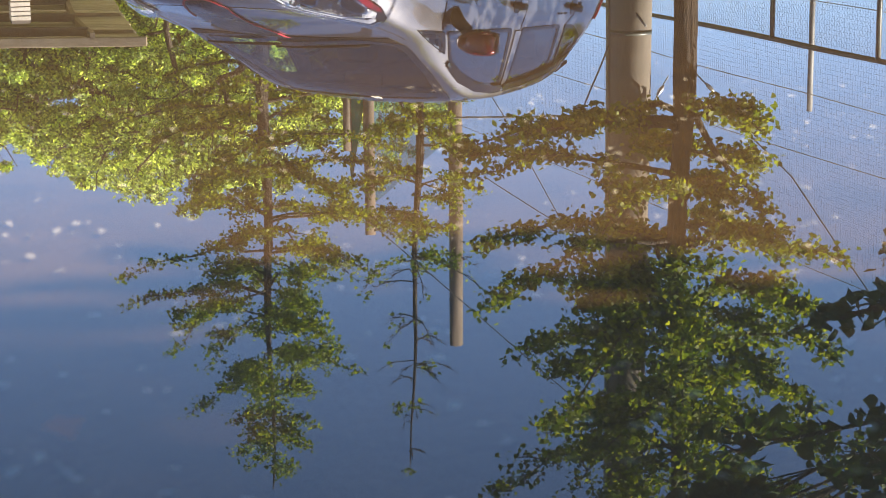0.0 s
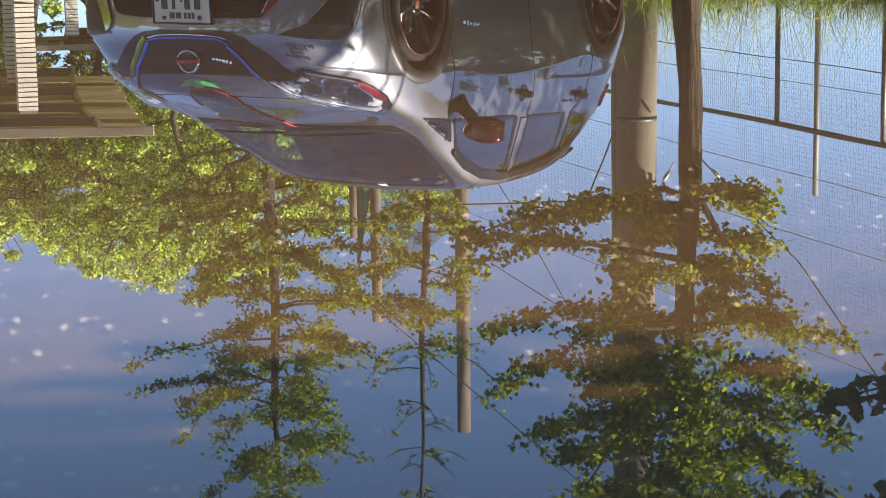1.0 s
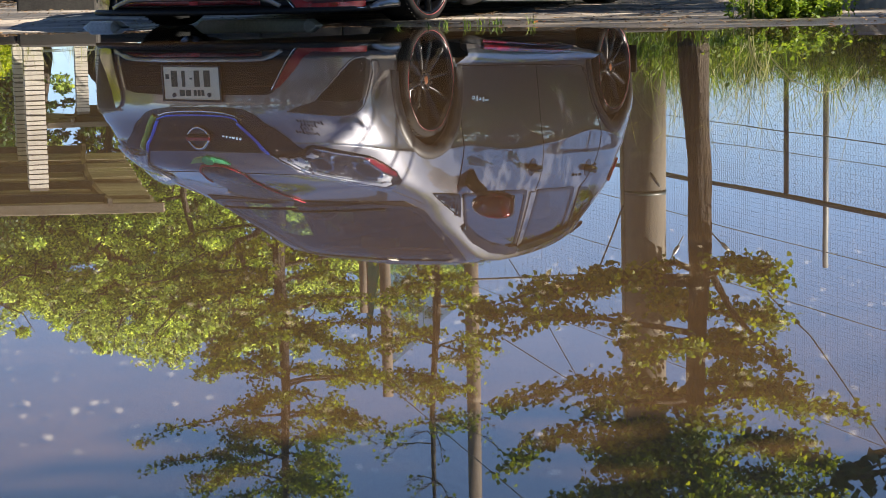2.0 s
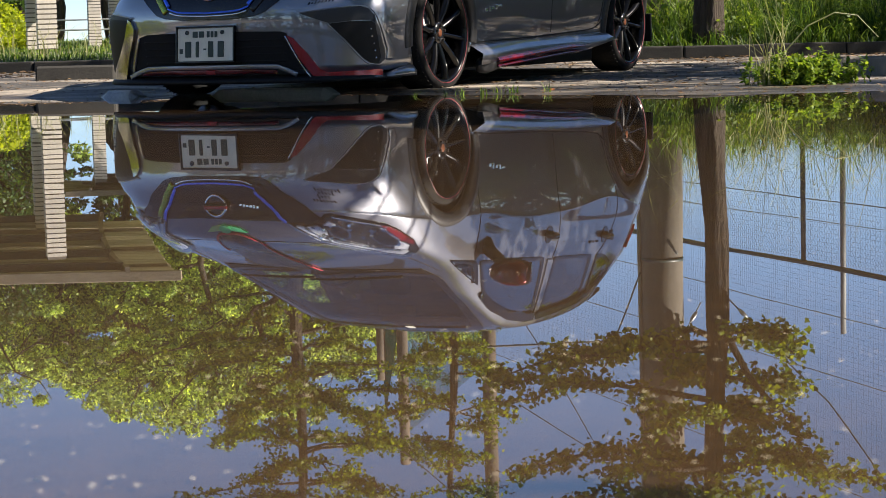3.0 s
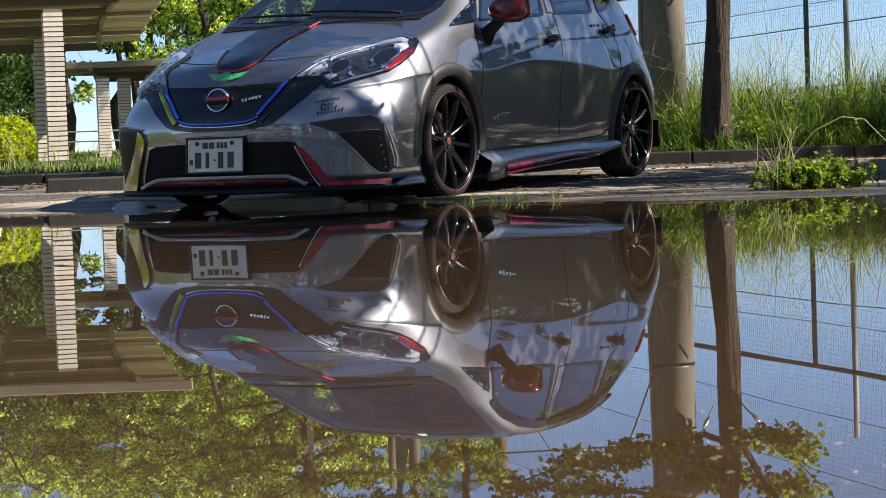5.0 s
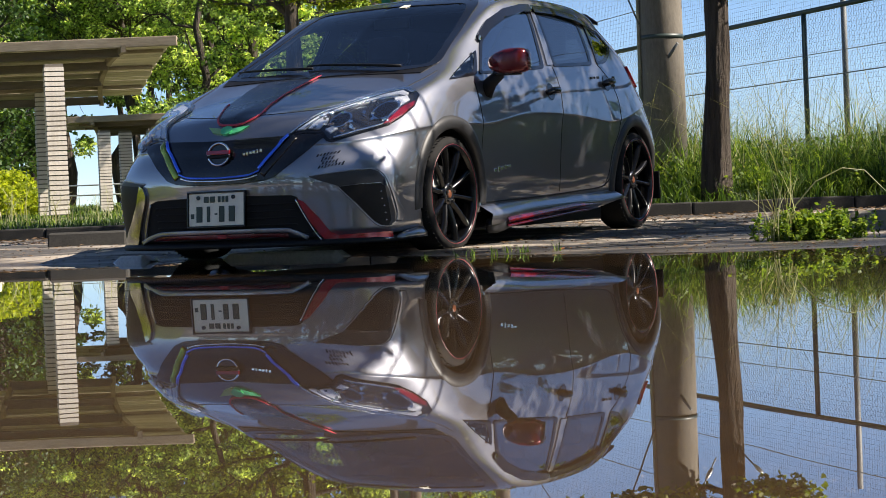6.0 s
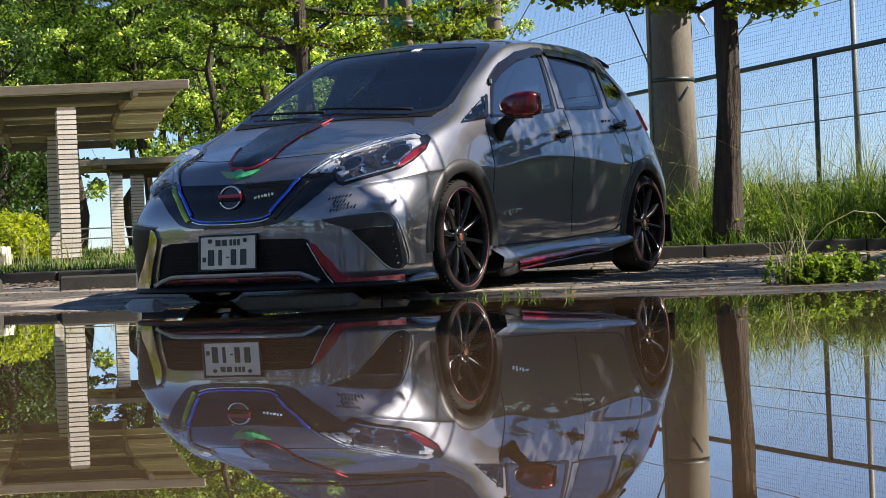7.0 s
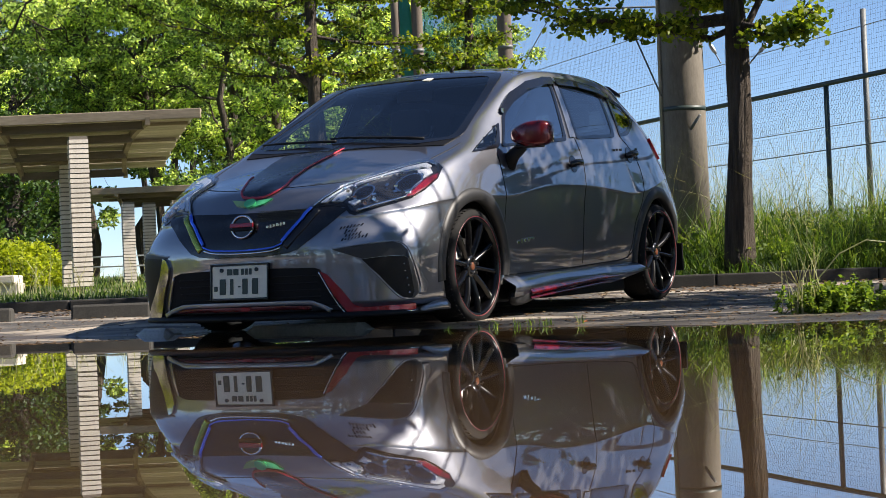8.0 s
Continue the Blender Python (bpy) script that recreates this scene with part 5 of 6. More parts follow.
def headlamp(sgn):
    f = (lambda q: q) if sgn > 0 else mirrored
    view = "front"
    bowl = part("headlight", panel(view, f(LAMP), 0.003, 0.02, .02), LAMP_BOWL, car, "clear headlight with dark inside and chrome facets", True)
    rng = np.random.default_rng(9)
    part("lamp_housing", panel(view, f(shrunk(LAMP, -.006)), .004, .012, .03, f(shrunk(LAMP, .006))), GLOSS_BLACK, bowl, "black lamp surround", True)
    # silver band along the top, faceted inner corner, trims round the projectors
    bands = [[(.40, .664), (.433, .695), (.478, .742), (.555, .80), (.615, .832), (.69, .848), (.73, .832), (.726, .818), (.69, .828), (.62, .812), (.56, .782), (.492, .728), (.45, .684), (.43, .664)],
             [(.45, .668), (.50, .664), (.52, .70), (.505, .735), (.475, .715)], [(.525, .66), (.555, .64), (.575, .66), (.555, .672)],
             [(.69, .81), (.735, .818), (.755, .795), (.74, .765), (.725, .745), (.722, .775)]]
    for c in bands:
        part("reflector", panel(view, f(c), .011, .008, .018), LAMP_CHROME, bowl, "chrome reflector", True)
    skin_line(view, f([(.375, .647), (.405, .685), (.428, .703), (.472, .75), (.55, .808), (.61, .838), (.69, .855), (.742, .836)]), .007, .017, CHROME, "lamp_rim", "bright silver upper rim", bowl, .004)
    skin_line(view, f([(.435, .672), (.49, .722), (.56, .772), (.625, .80), (.70, .812)]), .006, .017, CHROME, "lamp_rim", "silver inner rim", bowl, .004)
    skin_line(view, f([(.578, .614), (.64, .64), (.70, .663), (.738, .682)]), .008, .015, CHROME, "lamp_rim", "silver lower rim", bowl, .004)
    skin_line(view, f([(.738, .682), (.728, .70), (.732, .735), (.748, .765)]), .006, .017, CHROME, "lamp_rim", "silver rim beside the red reflector", bowl, .004)
    for cx, cz, r in ((.70, .745, .045), (.565, .70, .036)):
        ring = [(cx + r * math.cos(a), cz + r * 1.05 * math.sin(a)) for a in (2 * math.pi * k / 20 for k in range(20))]
        small = [(cx + r * .86 * math.cos(a), cz + r * .9 * math.sin(a)) for a in (2 * math.pi * k / 20 for k in range(20))]
        part("projector_ring", panel(view, f(ring), .014, .01, .02, f(small)), CHROME, bowl, "chrome projector ring", True)
        part("projector", panel(view, f(small), .015, .01, .02), GLOSS_BLACK, bowl, "dark projector lens", True)
    part("side_reflector", panel(view, f(LAMP_RED), .016, .008, .02), RED, bowl, "red side reflector", True)
    for i in range(46):
        x, z = (rng.uniform(.44, .56), rng.uniform(.65, .745)) if i % 3 == 0 else (rng.uniform(.57, .73), rng.uniform(.63, .80))
        if inside((x, z), shrunk(LAMP, .03)) and math.hypot(x - .70, z - .745) > .04:
            g = part("facet", shard(rng, .009), CHROME, bowl)
            g.location = on_skin(view, sgn * x, z, .016)
    part("lens", panel(view, f(LAMP), .026, .025, .03), LENS, bowl, "clear plastic lens", True)


def bmesh_ball(r):
    bm = bmesh.new()
    bmesh.ops.create_icosphere(bm, subdivisions=1, radius=r)
    return bm


headlamp(1)
headlamp(-1)

# lower grille, plate, splitter and red trim
LOW = [(-.53, .125), (-.458, .330), (-.40, .345), (-.2, .35), (.2, .35), (.40, .345), (.43, .335), (.485, .22), (.52, .155), (.43, .152), (.33, .170), (-.33, .170), (-.43, .158)]
# a flush panel, blackened for the shade inside the opening
part("lower_grille", panel("front", LOW, .004, .02, .03), MESH_BLACK, car, "flush black panel for the shaded lower grille opening", True)
for z in (.20, .235, .27, .305):
    skin_line("front", [(-.42, z), (0, z), (.42, z)], .008, .008, MESH_BLACK, "grille_bar", "thin black bar")
skin_line("front", [(-.53, .128), (-.43, .163), (-.30, .176), (.30, .176), (.40, .163), (.47, .128)], .024, .03, GUNMETAL, "splitter_edge", "silver splitter edge")
skin_line("front", [(-.45, .148), (-.2, .152), (.2, .152), (.37, .146)], .024, .022, DARK_RED, "splitter_strip", "dark red splitter strip")
part("tow_cover", panel("front", [(-.02, .143), (.03, .143), (.03, .162), (-.02, .162)], .032, .02), RED, car, "bright red tow hook cover")


def splitter():
    bm = bmesh.new()
    top, low = [], []
    for s in (-1, 1):
        line = spline([(0, -.965, 0), (.3, -.95, 0), (.58, -.875, 0), (.78, -.71, 0), (.835, -.48, 0)], 6)
        pts = [(s * x, y) for x, y, _ in line]
        if s < 0:
            pts = pts[::-1][:-1]
        top += pts
    rows = []
    for x, y in top:
        k = 0.9
        rows.append([bm.verts.new((x * k, y * .86, .09)), bm.verts.new((x, y, .088)), bm.verts.new((x * 1.005, y * 1.005, .1)), bm.verts.new((x * .995, y * .995, .115)), bm.verts.new((x * k, y * .9, .135))])
    for a, b in zip(rows, rows[1:]):
        for j in range(4):
            bm.faces.new((a[j], a[j + 1], b[j + 1], b[j]))
    bmesh.ops.recalc_face_normals(bm, faces=bm.faces)
    part("splitter", bm, SATIN_BLACK, car, "black front splitter", True)


splitter()
for sgn in (1, -1):
    f = (lambda q: q) if sgn > 0 else mirrored
    # flush dark panels, painted for the shade inside the fog lamp recess
    part("fog_housing", panel("front", f([(.497, .430), (.64, .447), (.75, .455), (.779, .442), (.80, .41), (.812, .339), (.814, .245), (.811, .19), (.80, .168), (.785, .168), (.802, .20), (.804, .30), (.80, .37), (.79, .386), (.718, .386), (.632, .378), (.56, .405)]), .004, .012, .02), ARCH_GREY, car, "flush dark panel for the shaded recess round the fog lamp opening", True)
    hole = part("fog_opening", panel("front", f([(.628, .376), (.718, .384), (.788, .384), (.80, .368), (.804, .30), (.803, .20), (.795, .172), (.775, .174), (.753, .198), (.696, .291)]), .007, .012, .02), SATIN_BLACK, car, "flush black panel for the dark fog lamp opening", True)
    skin_line("front", f([(.624, .374), (.69, .288), (.75, .194), (.772, .17), (.795, .166)]), .006, .006, GUNMETAL, "fog_lip", "grey lip of the opening")
    skin_line("front", f([(.495, .434), (.64, .451), (.75, .459), (.784, .445), (.806, .41), (.818, .339), (.82, .245), (.815, .185)]), .006, .005, GUNMETAL, "fog_lip", "rounded body edge over the recess")
    for i in range(5):
        g = part("fog_led", bmesh_ball(.005), CHROME, hole, "tiny white lamp")
        g.location = on_skin("front", sgn * (.79 - .004 * (i > 2)), .20 + .036 * i, .011)
    if sgn > 0:
        part("bumper_flash", panel("front", [(.430, .326), (.462, .312), (.524, .235), (.575, .153), (.61, .136), (.80, .142), (.80, .112), (.60, .103), (.545, .114), (.486, .205)], .014, .016, .02), RED, car, "red bumper flash", True)
        skin_line("front", [(.424, .324), (.478, .205), (.536, .112), (.60, .098), (.80, .106)], .006, .018, CHROME, "flash_line", "silver edge line")
    else:
        part("corner_vent", panel("front", [(-.748, .432), (-.525, .420), (-.562, .333), (-.62, .244), (-.69, .15), (-.755, .15), (-.758, .22), (-.752, .375)], .009, .012, .02), SATIN_BLACK, car, "black vent in the bumper corner", True)
        # polished on this side only, to put a green reflection into the corner
        part("bumper_fin", panel("front", [(-.528, .424), (-.500, .412), (-.482, .375), (-.493, .331), (-.543, .233), (-.588, .115), (-.74, .112), (-.686, .184), (-.624, .244), (-.563, .333)], .016, .016, .02), FIN_STEEL, car, "bumper fin, polished to mirror the added shrubs", True)
        skin_line("front", [(-.452, .324), (-.498, .214), (-.534, .112)], .008, .014, GUNMETAL, "grille_edge", "grey edge of the lower opening")
    wing = bmesh.new()
    rows = []
    for k in range(9):
        t = k / 8
        y, hgt = -.60 + .26 * t, .012 + .055 * t ** .7 * (1 - .35 * t * t)
        x = .83 + .012 * math.sin(t * 2.6)
        rows.append([wing.verts.new((sgn * (x - .05), y, .10)), wing.verts.new((sgn * (x + .016), y, .098)), wing.verts.new((sgn * (x + .018), y, .104 + hgt * .35)), wing.verts.new((sgn * (x - .002), y, .10 + hgt)), wing.verts.new((sgn * (x - .05), y, .10 + hgt))])
    for p, q in zip(rows, rows[1:]):
        for j in range(5):
            wing.faces.new((p[j], p[(j + 1) % 5], q[(j + 1) % 5], q[j]))
    wing.faces.new(rows[0][::-1])
    wing.faces.new(rows[-1])
    bmesh.ops.recalc_face_normals(wing, faces=wing.faces)
    part("canard", wing, GUNMETAL, car, "grey bumper winglet", True)
    if sgn > 0:
        # slanting dark script, unreadable: rows of small strokes
        pick = random.Random(31)
        for i, (x0, count) in enumerate(((.52, 7), (.545, 4), (.55, 5), (.535, 8))):
            for k in range(count):
                h = pick.uniform(.004, .009) * (1.5 if k == 0 else 1)
                x, z = x0 + .0145 * k, .535 - .0195 * i + .0022 * k
                part("script_bar", panel("front", [(x, z - h), (x + .007, z - h), (x + .012, z + h), (x + .005, z + h)], .004, .004, .02), HOOD_BLACK, car, "dark unreadable sticker script")


def number_plate():
    p = on_skin("front", 0, .293, .022)
    ob = new("number_plate")
    ob.parent = car
    ob.matrix_basis = Matrix.Translation(p + Vector((-.012, -.004, 0))) @ Matrix.Rotation(radians(-5), 4, "X")
    ob["label"] = "white number plate in a black frame"
    part("plate", box(bmesh.new(), -.165, .165, -.004, .002, -.0825, .0825, .004), PLATE_WHITE, ob, "white metal plate")
    for x0, x1, z0, z1 in ((-.175, .175, .0835, .092), (-.175, .175, -.092, -.0835), (-.175, -.167, -.0835, .0835), (.167, .175, -.0835, .0835)):
        part("frame", box(bmesh.new(), x0, x1, -.009, .01, z0, z1, .002), GLOSS_BLACK, ob)
    # the numbers stand as plain bars
    for x, w in ((-.10, .035), (-.045, .018), (.035, .03), (.095, .035)):
        part("number_bar", box(bmesh.new(), x - w / 2, x + w / 2, -.0065, -.0045, -.064, .016, .003), PLATE_GREEN, ob, "dark green bar")
    part("number_bar", box(bmesh.new(), -.008, .008, -.0065, -.0045, -.028, -.02), PLATE_GREEN, ob)
    for x, w in ((-.058, .03), (-.02, .03), (.02, .016), (.043, .016), (.066, .016)):
        part("number_bar", box(bmesh.new(), x - w / 2, x + w / 2, -.0065, -.0045, .035, .066, .002), PLATE_GREEN, ob)
    part("number_bar", box(bmesh.new(), -.152, -.132, -.0065, -.0045, -.045, -.02, .002), PLATE_GREEN, ob)
    for x in (-.105, .105):
        part("bolt", tube(bmesh.new(), [(x, -.004, .06), (x, -.011, .06)], .011, 10), GLOSS_BLACK, ob)


number_plate()

# bonnet wrap, seams, cowl and wipers
STRIPE = [(-.09, -.795), (-.16, -.66), (-.24, -.48), (-.29, -.34), (-.36, -.06), (-.345, .07), (.03, .07), (.02, -.1), (.025, -.28), (.085, -.55), (.135, -.745), (.11, -.80), (.06, -.822), (-.03, -.825)]
part("bonnet_stripe", panel("top", rounded(STRIPE, .05), .003, .005, .02), HOOD_BLACK, car, "black stripe on the bonnet", True)
skin_line("top", [(-.27, -.40), (-.24, -.48), (-.15, -.67), (-.09, -.79), (-.04, -.82), (.06, -.82), (.12, -.785), (.125, -.72), (.085, -.55), (.03, -.29), (.02, -.1), (.03, .07)], .010, .009, RED_LINE, "stripe_edge", "red outline of the stripe")
skin_line("top", [(-.60, -.42), (-.45, -.56), (-.25, -.695), (0, -.75), (.25, -.695), (.45, -.56), (.60, -.42)], .007, .002, SATIN_BLACK, "bonnet_seam", "thin dark panel gap", None, .01)
for sgn in (1, -1):
    skin_line("top", [(sgn * .62, -.38), (sgn * .66, -.15), (sgn * .69, .05), (sgn * .70, .16)], .006, .002, SATIN_BLACK, "bonnet_seam", "thin dark panel gap", None, .01)
part("cowl", panel("top", [(-.63, .10), (-.3, .075), (0, .07), (.3, .075), (.63, .10), (.655, .20), (.3, .15), (0, .14), (-.3, .15), (-.655, .20)], .004, .01, .04), SATIN_BLACK, car, "black windscreen cowl", True)
for x0, y0, x1, y1 in ((.50, .13, -.12, .19), (-.05, .13, -.60, .24)):
    pts = [on_skin("top", x0 + (x1 - x0) * k / 6, y0 + (y1 - y0) * k / 6, .028 - .006 * k / 6) for k in range(7)]
    w = part("wiper", tube(bmesh.new(), pts, [.008, .008, .0075, .007, .0065, .006, .005], 8), SATIN_BLACK, car, "black wiper arm", True)
part("screen_sticker", panel("front", [(.07, 1.382), (.115, 1.38), (.125, 1.395), (.08, 1.397)], .007, .003), PLATE_WHITE, car, "small white inspection sticker")
skin_line("front", [(-.47, 1.402), (0, 1.43), (.47, 1.402)], .012, .006, GLOSS_BLACK, "roof_seal", "black seal along the roof")

# ---- sides ----
for view, sgn in (("left", 1), ("right", -1)):
    skin_line(view, [(.40, .90), (.385, .72), (.36, .5), (.372, .26)], .006, .002, SATIN_BLACK, "door_seam", "thin dark door gap", None, .01)
    skin_line(view, [(1.45, 1.01), (1.475, .9), (1.47, .8), (1.43, .6), (1.42, .27)], .006, .002, SATIN_BLACK, "door_seam", "thin dark door gap", None, .01)
    skin_line(view, [(2.14, 1.04), (2.3, .92), (2.36, .78), (2.3, .62), (2.2, .5), (2.16, .36), (2.1, .28)], .006, .002, SATIN_BLACK, "door_seam", "thin dark door gap", None, .01)
    skin_line(view, [(.40, .242), (1.17, .25), (1.66, .262), (2.05, .278), (2.2, .33)], .008, .003, SATIN_BLACK, "door_seam", "dark gap over the sill", None, .01)
    for y, z in ((1.33, .855), (2.21, .918)):
        h = part("door_handle", tube(bmesh.new(), [on_skin(view, y - .075, z - .008, .012), on_skin(view, y - .03, z, .034), on_skin(view, y + .04, z + .004, .034), on_skin(view, y + .085, z + .004, .012)], [.016, .02, .02, .016], 10), GLOSS_BLACK, car, "gloss black door handle", True)
        # a flat dark disc on the skin stands for the handle's recess
        part("handle_recess", panel(view, [(y + .05 * math.cos(a), z + .05 * math.sin(a)) for a in (2 * math.pi * k / 20 for k in range(20))], .003, .01, .03), GLOSS_BLACK, h, "flat dark disc standing for the handle's recess", True)
    # side skirt with red line
    bm = bmesh.new()
    rows = []
    for k in range(25):
        y = .34 + 1.92 * k / 24
        t = k / 24
        flare = 0.03 + .05 * max(0, 1 - abs(t - .0) * 3) + .06 * max(0, (t - .72) / .28) ** 1.3
        zt = .225 + .02 * t
        x = on_skin("left", y, .26).x
        zb = .10 + .035 * t + .05 * max(0, (t - .8) / .2)
        rows.append([bm.verts.new((sgn * (x - .02), y, zt + .012)), bm.verts.new((sgn * (x + .006), y, zt)), bm.verts.new((sgn * (x + flare), y, zt - .045)), bm.verts.new((sgn * (x + flare - .012), y, zb + .02)), bm.verts.new((sgn * (x - .06), y, zb))])
    for a, b in zip(rows, rows[1:]):
        for j in range(4):
            bm.faces.new((a[j], a[j + 1], b[j + 1], b[j]))
    bmesh.ops.recalc_face_normals(bm, faces=bm.faces)
    sk = part("side_skirt", bm, GUNMETAL, car, "sculpted grey side skirt", True)
    # a flat red blade and a dark red one under it, rising to the back
    for z0, z1, hgt, out, mat, lab in ((.122, .176, .03, .006, RED, "red skirt blade"), (.096, .15, .018, .0, DARK_RED, "dark red skirt blade")):
        blade = bmesh.new()
        rows = []
        for k in range(13):
            t = k / 12
            y, z = .56 + 1.34 * t, z0 + (z1 - z0) * t
            hh = hgt * min(1, (1 - t) * 4 + .1)
            x = on_skin("left", y, .26).x + .052 + out - .02 * t
            rows.append([blade.verts.new((sgn * (x + dx), y, z + dz)) for dx, dz in ((0, 0), (.012, .004), (.014, hh * .5), (.004, hh), (-.02, hh))])
        for p, q in zip(rows, rows[1:]):
            for j in range(4):
                blade.faces.new((p[j], p[j + 1], q[j + 1], q[j]))
        bmesh.ops.recalc_face_normals(blade, faces=blade.faces)
        part("skirt_line", blade, mat, sk, lab, True)
    spat = bmesh.new()
    bmesh.ops.create_uvsphere(spat, u_segments=18, v_segments=10, radius=1)
    for v in spat.verts:
        c = v.co
        c.x, c.y, c.z = [math.copysign(abs(t) ** .7, t) for t in c]
        c.x, c.y, c.z = c.x * .035, c.y * .13, c.z * .04 * (1 - .35 * c.y)
    bmesh.ops.transform(spat, matrix=Matrix.Translation((sgn * .845, .52, .115)), verts=spat.verts)
    part("skirt_spat", spat, ARCH_GREY, sk, "dark skirt front", True)
    for y, z, w in ((1.98, .945, .03), (2.03, .948, .014), (2.09, .95, .034), (2.36, .955, .03), (2.30, .905, .02), (2.335, .903, .02)):
        mark = part("script_bar", box(bmesh.new(), -.002, .002, -w / 2, w / 2, -.007, .007), HOOD_BLACK, car, "dark unreadable sticker mark")
        mark.location = on_skin(view, y, z, .003)
    part("mud_flap", box(bmesh.new(), -.10, .02, -.01, .012, -.10, .08, .008, Matrix.Translation((sgn * .83, 2.985, .27))), SATIN_BLACK, car, "black mud flap")
    part("tail_light", panel(view, [(2.73, 1.035), (2.80, 1.03), (2.88, .96), (2.92, .91), (2.85, .90), (2.79, .95)], .012, .014, .03), TAIL_RED, car, "red tail light", True)
    for i in range(5):
        w, h = ((.03, .02), (.02, .03), (.026, .018), (.02, .026), (.05, .012))[i]
        g = part("badge_bar", box(bmesh.new(), -.003, .003, -w / 2, w / 2, -h / 2, h / 2, .002), CHROME, car, "small chrome badge bar")
        g.location = on_skin(view, .53 + .042 * i, .415 + .005 * i, .004)
    if sgn < 0:
        continue
    # door mirror: red cap on a black stalk
    mir = new("door_mirror")
    mir.parent = car
    mir.matrix_basis = Matrix.Translation((sgn * .80, .53, .93))
    mir["label"] = "dark red door mirror on a black stalk"
    bm = bmesh.new()
    bmesh.ops.create_uvsphere(bm, u_segments=24, v_segments=14, radius=1)
    for v in bm.verts:
        c = v.co
        q = 0.62
        c.x, c.y, c.z = [math.copysign(abs(t) ** q, t) for t in c]
        tap = 1 - .28 * max(0, -c.x * sgn)
        c.x, c.y, c.z = c.x * .125, c.y * .06 * tap, c.z * .068 * tap
        c.y -= .03 * (1 - (c.x * sgn / .125) ** 2)
        c.z += .012 * (c.x * sgn / .125) * (1 if c.z > 0 else -0.4)
    bmesh.ops.transform(bm, matrix=Matrix.Translation((sgn * .155, .0, .075)), verts=bm.verts)
    part("cap", bm, DARK_RED, mir, "dark red mirror cap", True)
    part("mirror_base", box(bmesh.new(), -.08, .07, -.045, .03, .0, .03, .01, Matrix.Translation((sgn * .15, .0, .0))), GLOSS_BLACK, mir, "", True)
    part("stalk", tube(bmesh.new(), [(sgn * -.0, -.01, -.085), (sgn * .045, -.01, -.03), (sgn * .1, 0, .015)], [.05, .036, .03], 12), SATIN_BLACK, mir, "black stalk", True)
    part("mirror_glass", box(bmesh.new(), -.10, .10, -.003, .003, -.05, .05, .01, Matrix.Translation((sgn * .155, .062, .075))), CHROME, mir, "mirror glass")

# roof spoiler, rear bumper piece, aerial stub
bm = bmesh.new()
rows = []
for k in range(13):
    x = -.5 + 1.0 * k / 12
    y0 = 2.70 - .1 * abs(x)
    p = on_skin("top", x, y0 - .14)
    rows.append([bm.verts.new(p + Vector((0, 0, .004))), bm.verts.new((x, y0 + .06, p.z - .004)), bm.verts.new((x * 1.02, y0 + .22, p.z - .05)), bm.verts.new((x * 1.02, y0 + .22, p.z - .07)), bm.verts.new((x, y0 + .05, p.z - .05))])
for a, b in zip(rows, rows[1:]):
    for j in range(4):
        bm.faces.new((a[j], a[j + 1], b[j + 1], b[j]))
bmesh.ops.recalc_face_normals(bm, faces=bm.faces)
part("roof_spoiler", bm, GUNMETAL, car, "grey roof spoiler", True)
part("aerial", tube(bmesh.new(), [on_skin("top", .12, 1.22, 0), on_skin("top", .12, 1.26, .03)], [.012, .006], 8), SATIN_BLACK, car, "small roof aerial", True)

# ---- cabin ----
part("dashboard", box(bmesh.new(), -.6, .6, .32, .75, .82, .985, .04), CABIN, car, "dark dashboard", True)
part("cabin_floor", box(bmesh.new(), -.72, .72, .4, 2.9, .22, .3, .02), CABIN, car, "dark cabin floor")
pts = [(-.36 + .17 * math.cos(a), .86 + .05 * math.sin(a), 1.0 + .16 * math.sin(a)) for a in (2 * math.pi * k / 28 for k in range(29))]
part("steering_wheel", tube(bmesh.new(), pts, .014, 8, False), CABIN, car, "black steering wheel", True)
for x, y in ((-.36, 1.35), (.36, 1.35), (-.36, 2.15), (.36, 2.15)):
    st = new("seat")
    st.parent = car
    st.matrix_basis = Matrix.Translation((x, y, .3))
    st["label"] = "dark cloth seat with headrest"
    part("cushion", box(bmesh.new(), -.25, .25, -.45, .05, .1, .3, .05), CABIN, st, "", True)
    part("backrest", box(bmesh.new(), -.24, .24, -.07, .07, .25, .8, .05, Matrix.Rotation(radians(-12), 4, "X")), CABIN, st, "", True)
    part("headrest", box(bmesh.new(), -.13, .13, -.05, .05, .0, .17, .04, Matrix.Translation((0, .20, .80)) @ Matrix.Rotation(radians(-8), 4, "X")), CABIN, st, "", True)
part("rear_view_mirror", box(bmesh.new(), -.12, .12, -.02, .02, -.035, .035, .012, Matrix.Translation((0, .98, 1.30))), SATIN_BLACK, car, "black rear-view mirror", True)
part("headliner", box(bmesh.new(), -.5, .5, 1.15, 2.6, 1.345, 1.36, .006), CABIN, car, "dark roof lining")
SHELL.free()

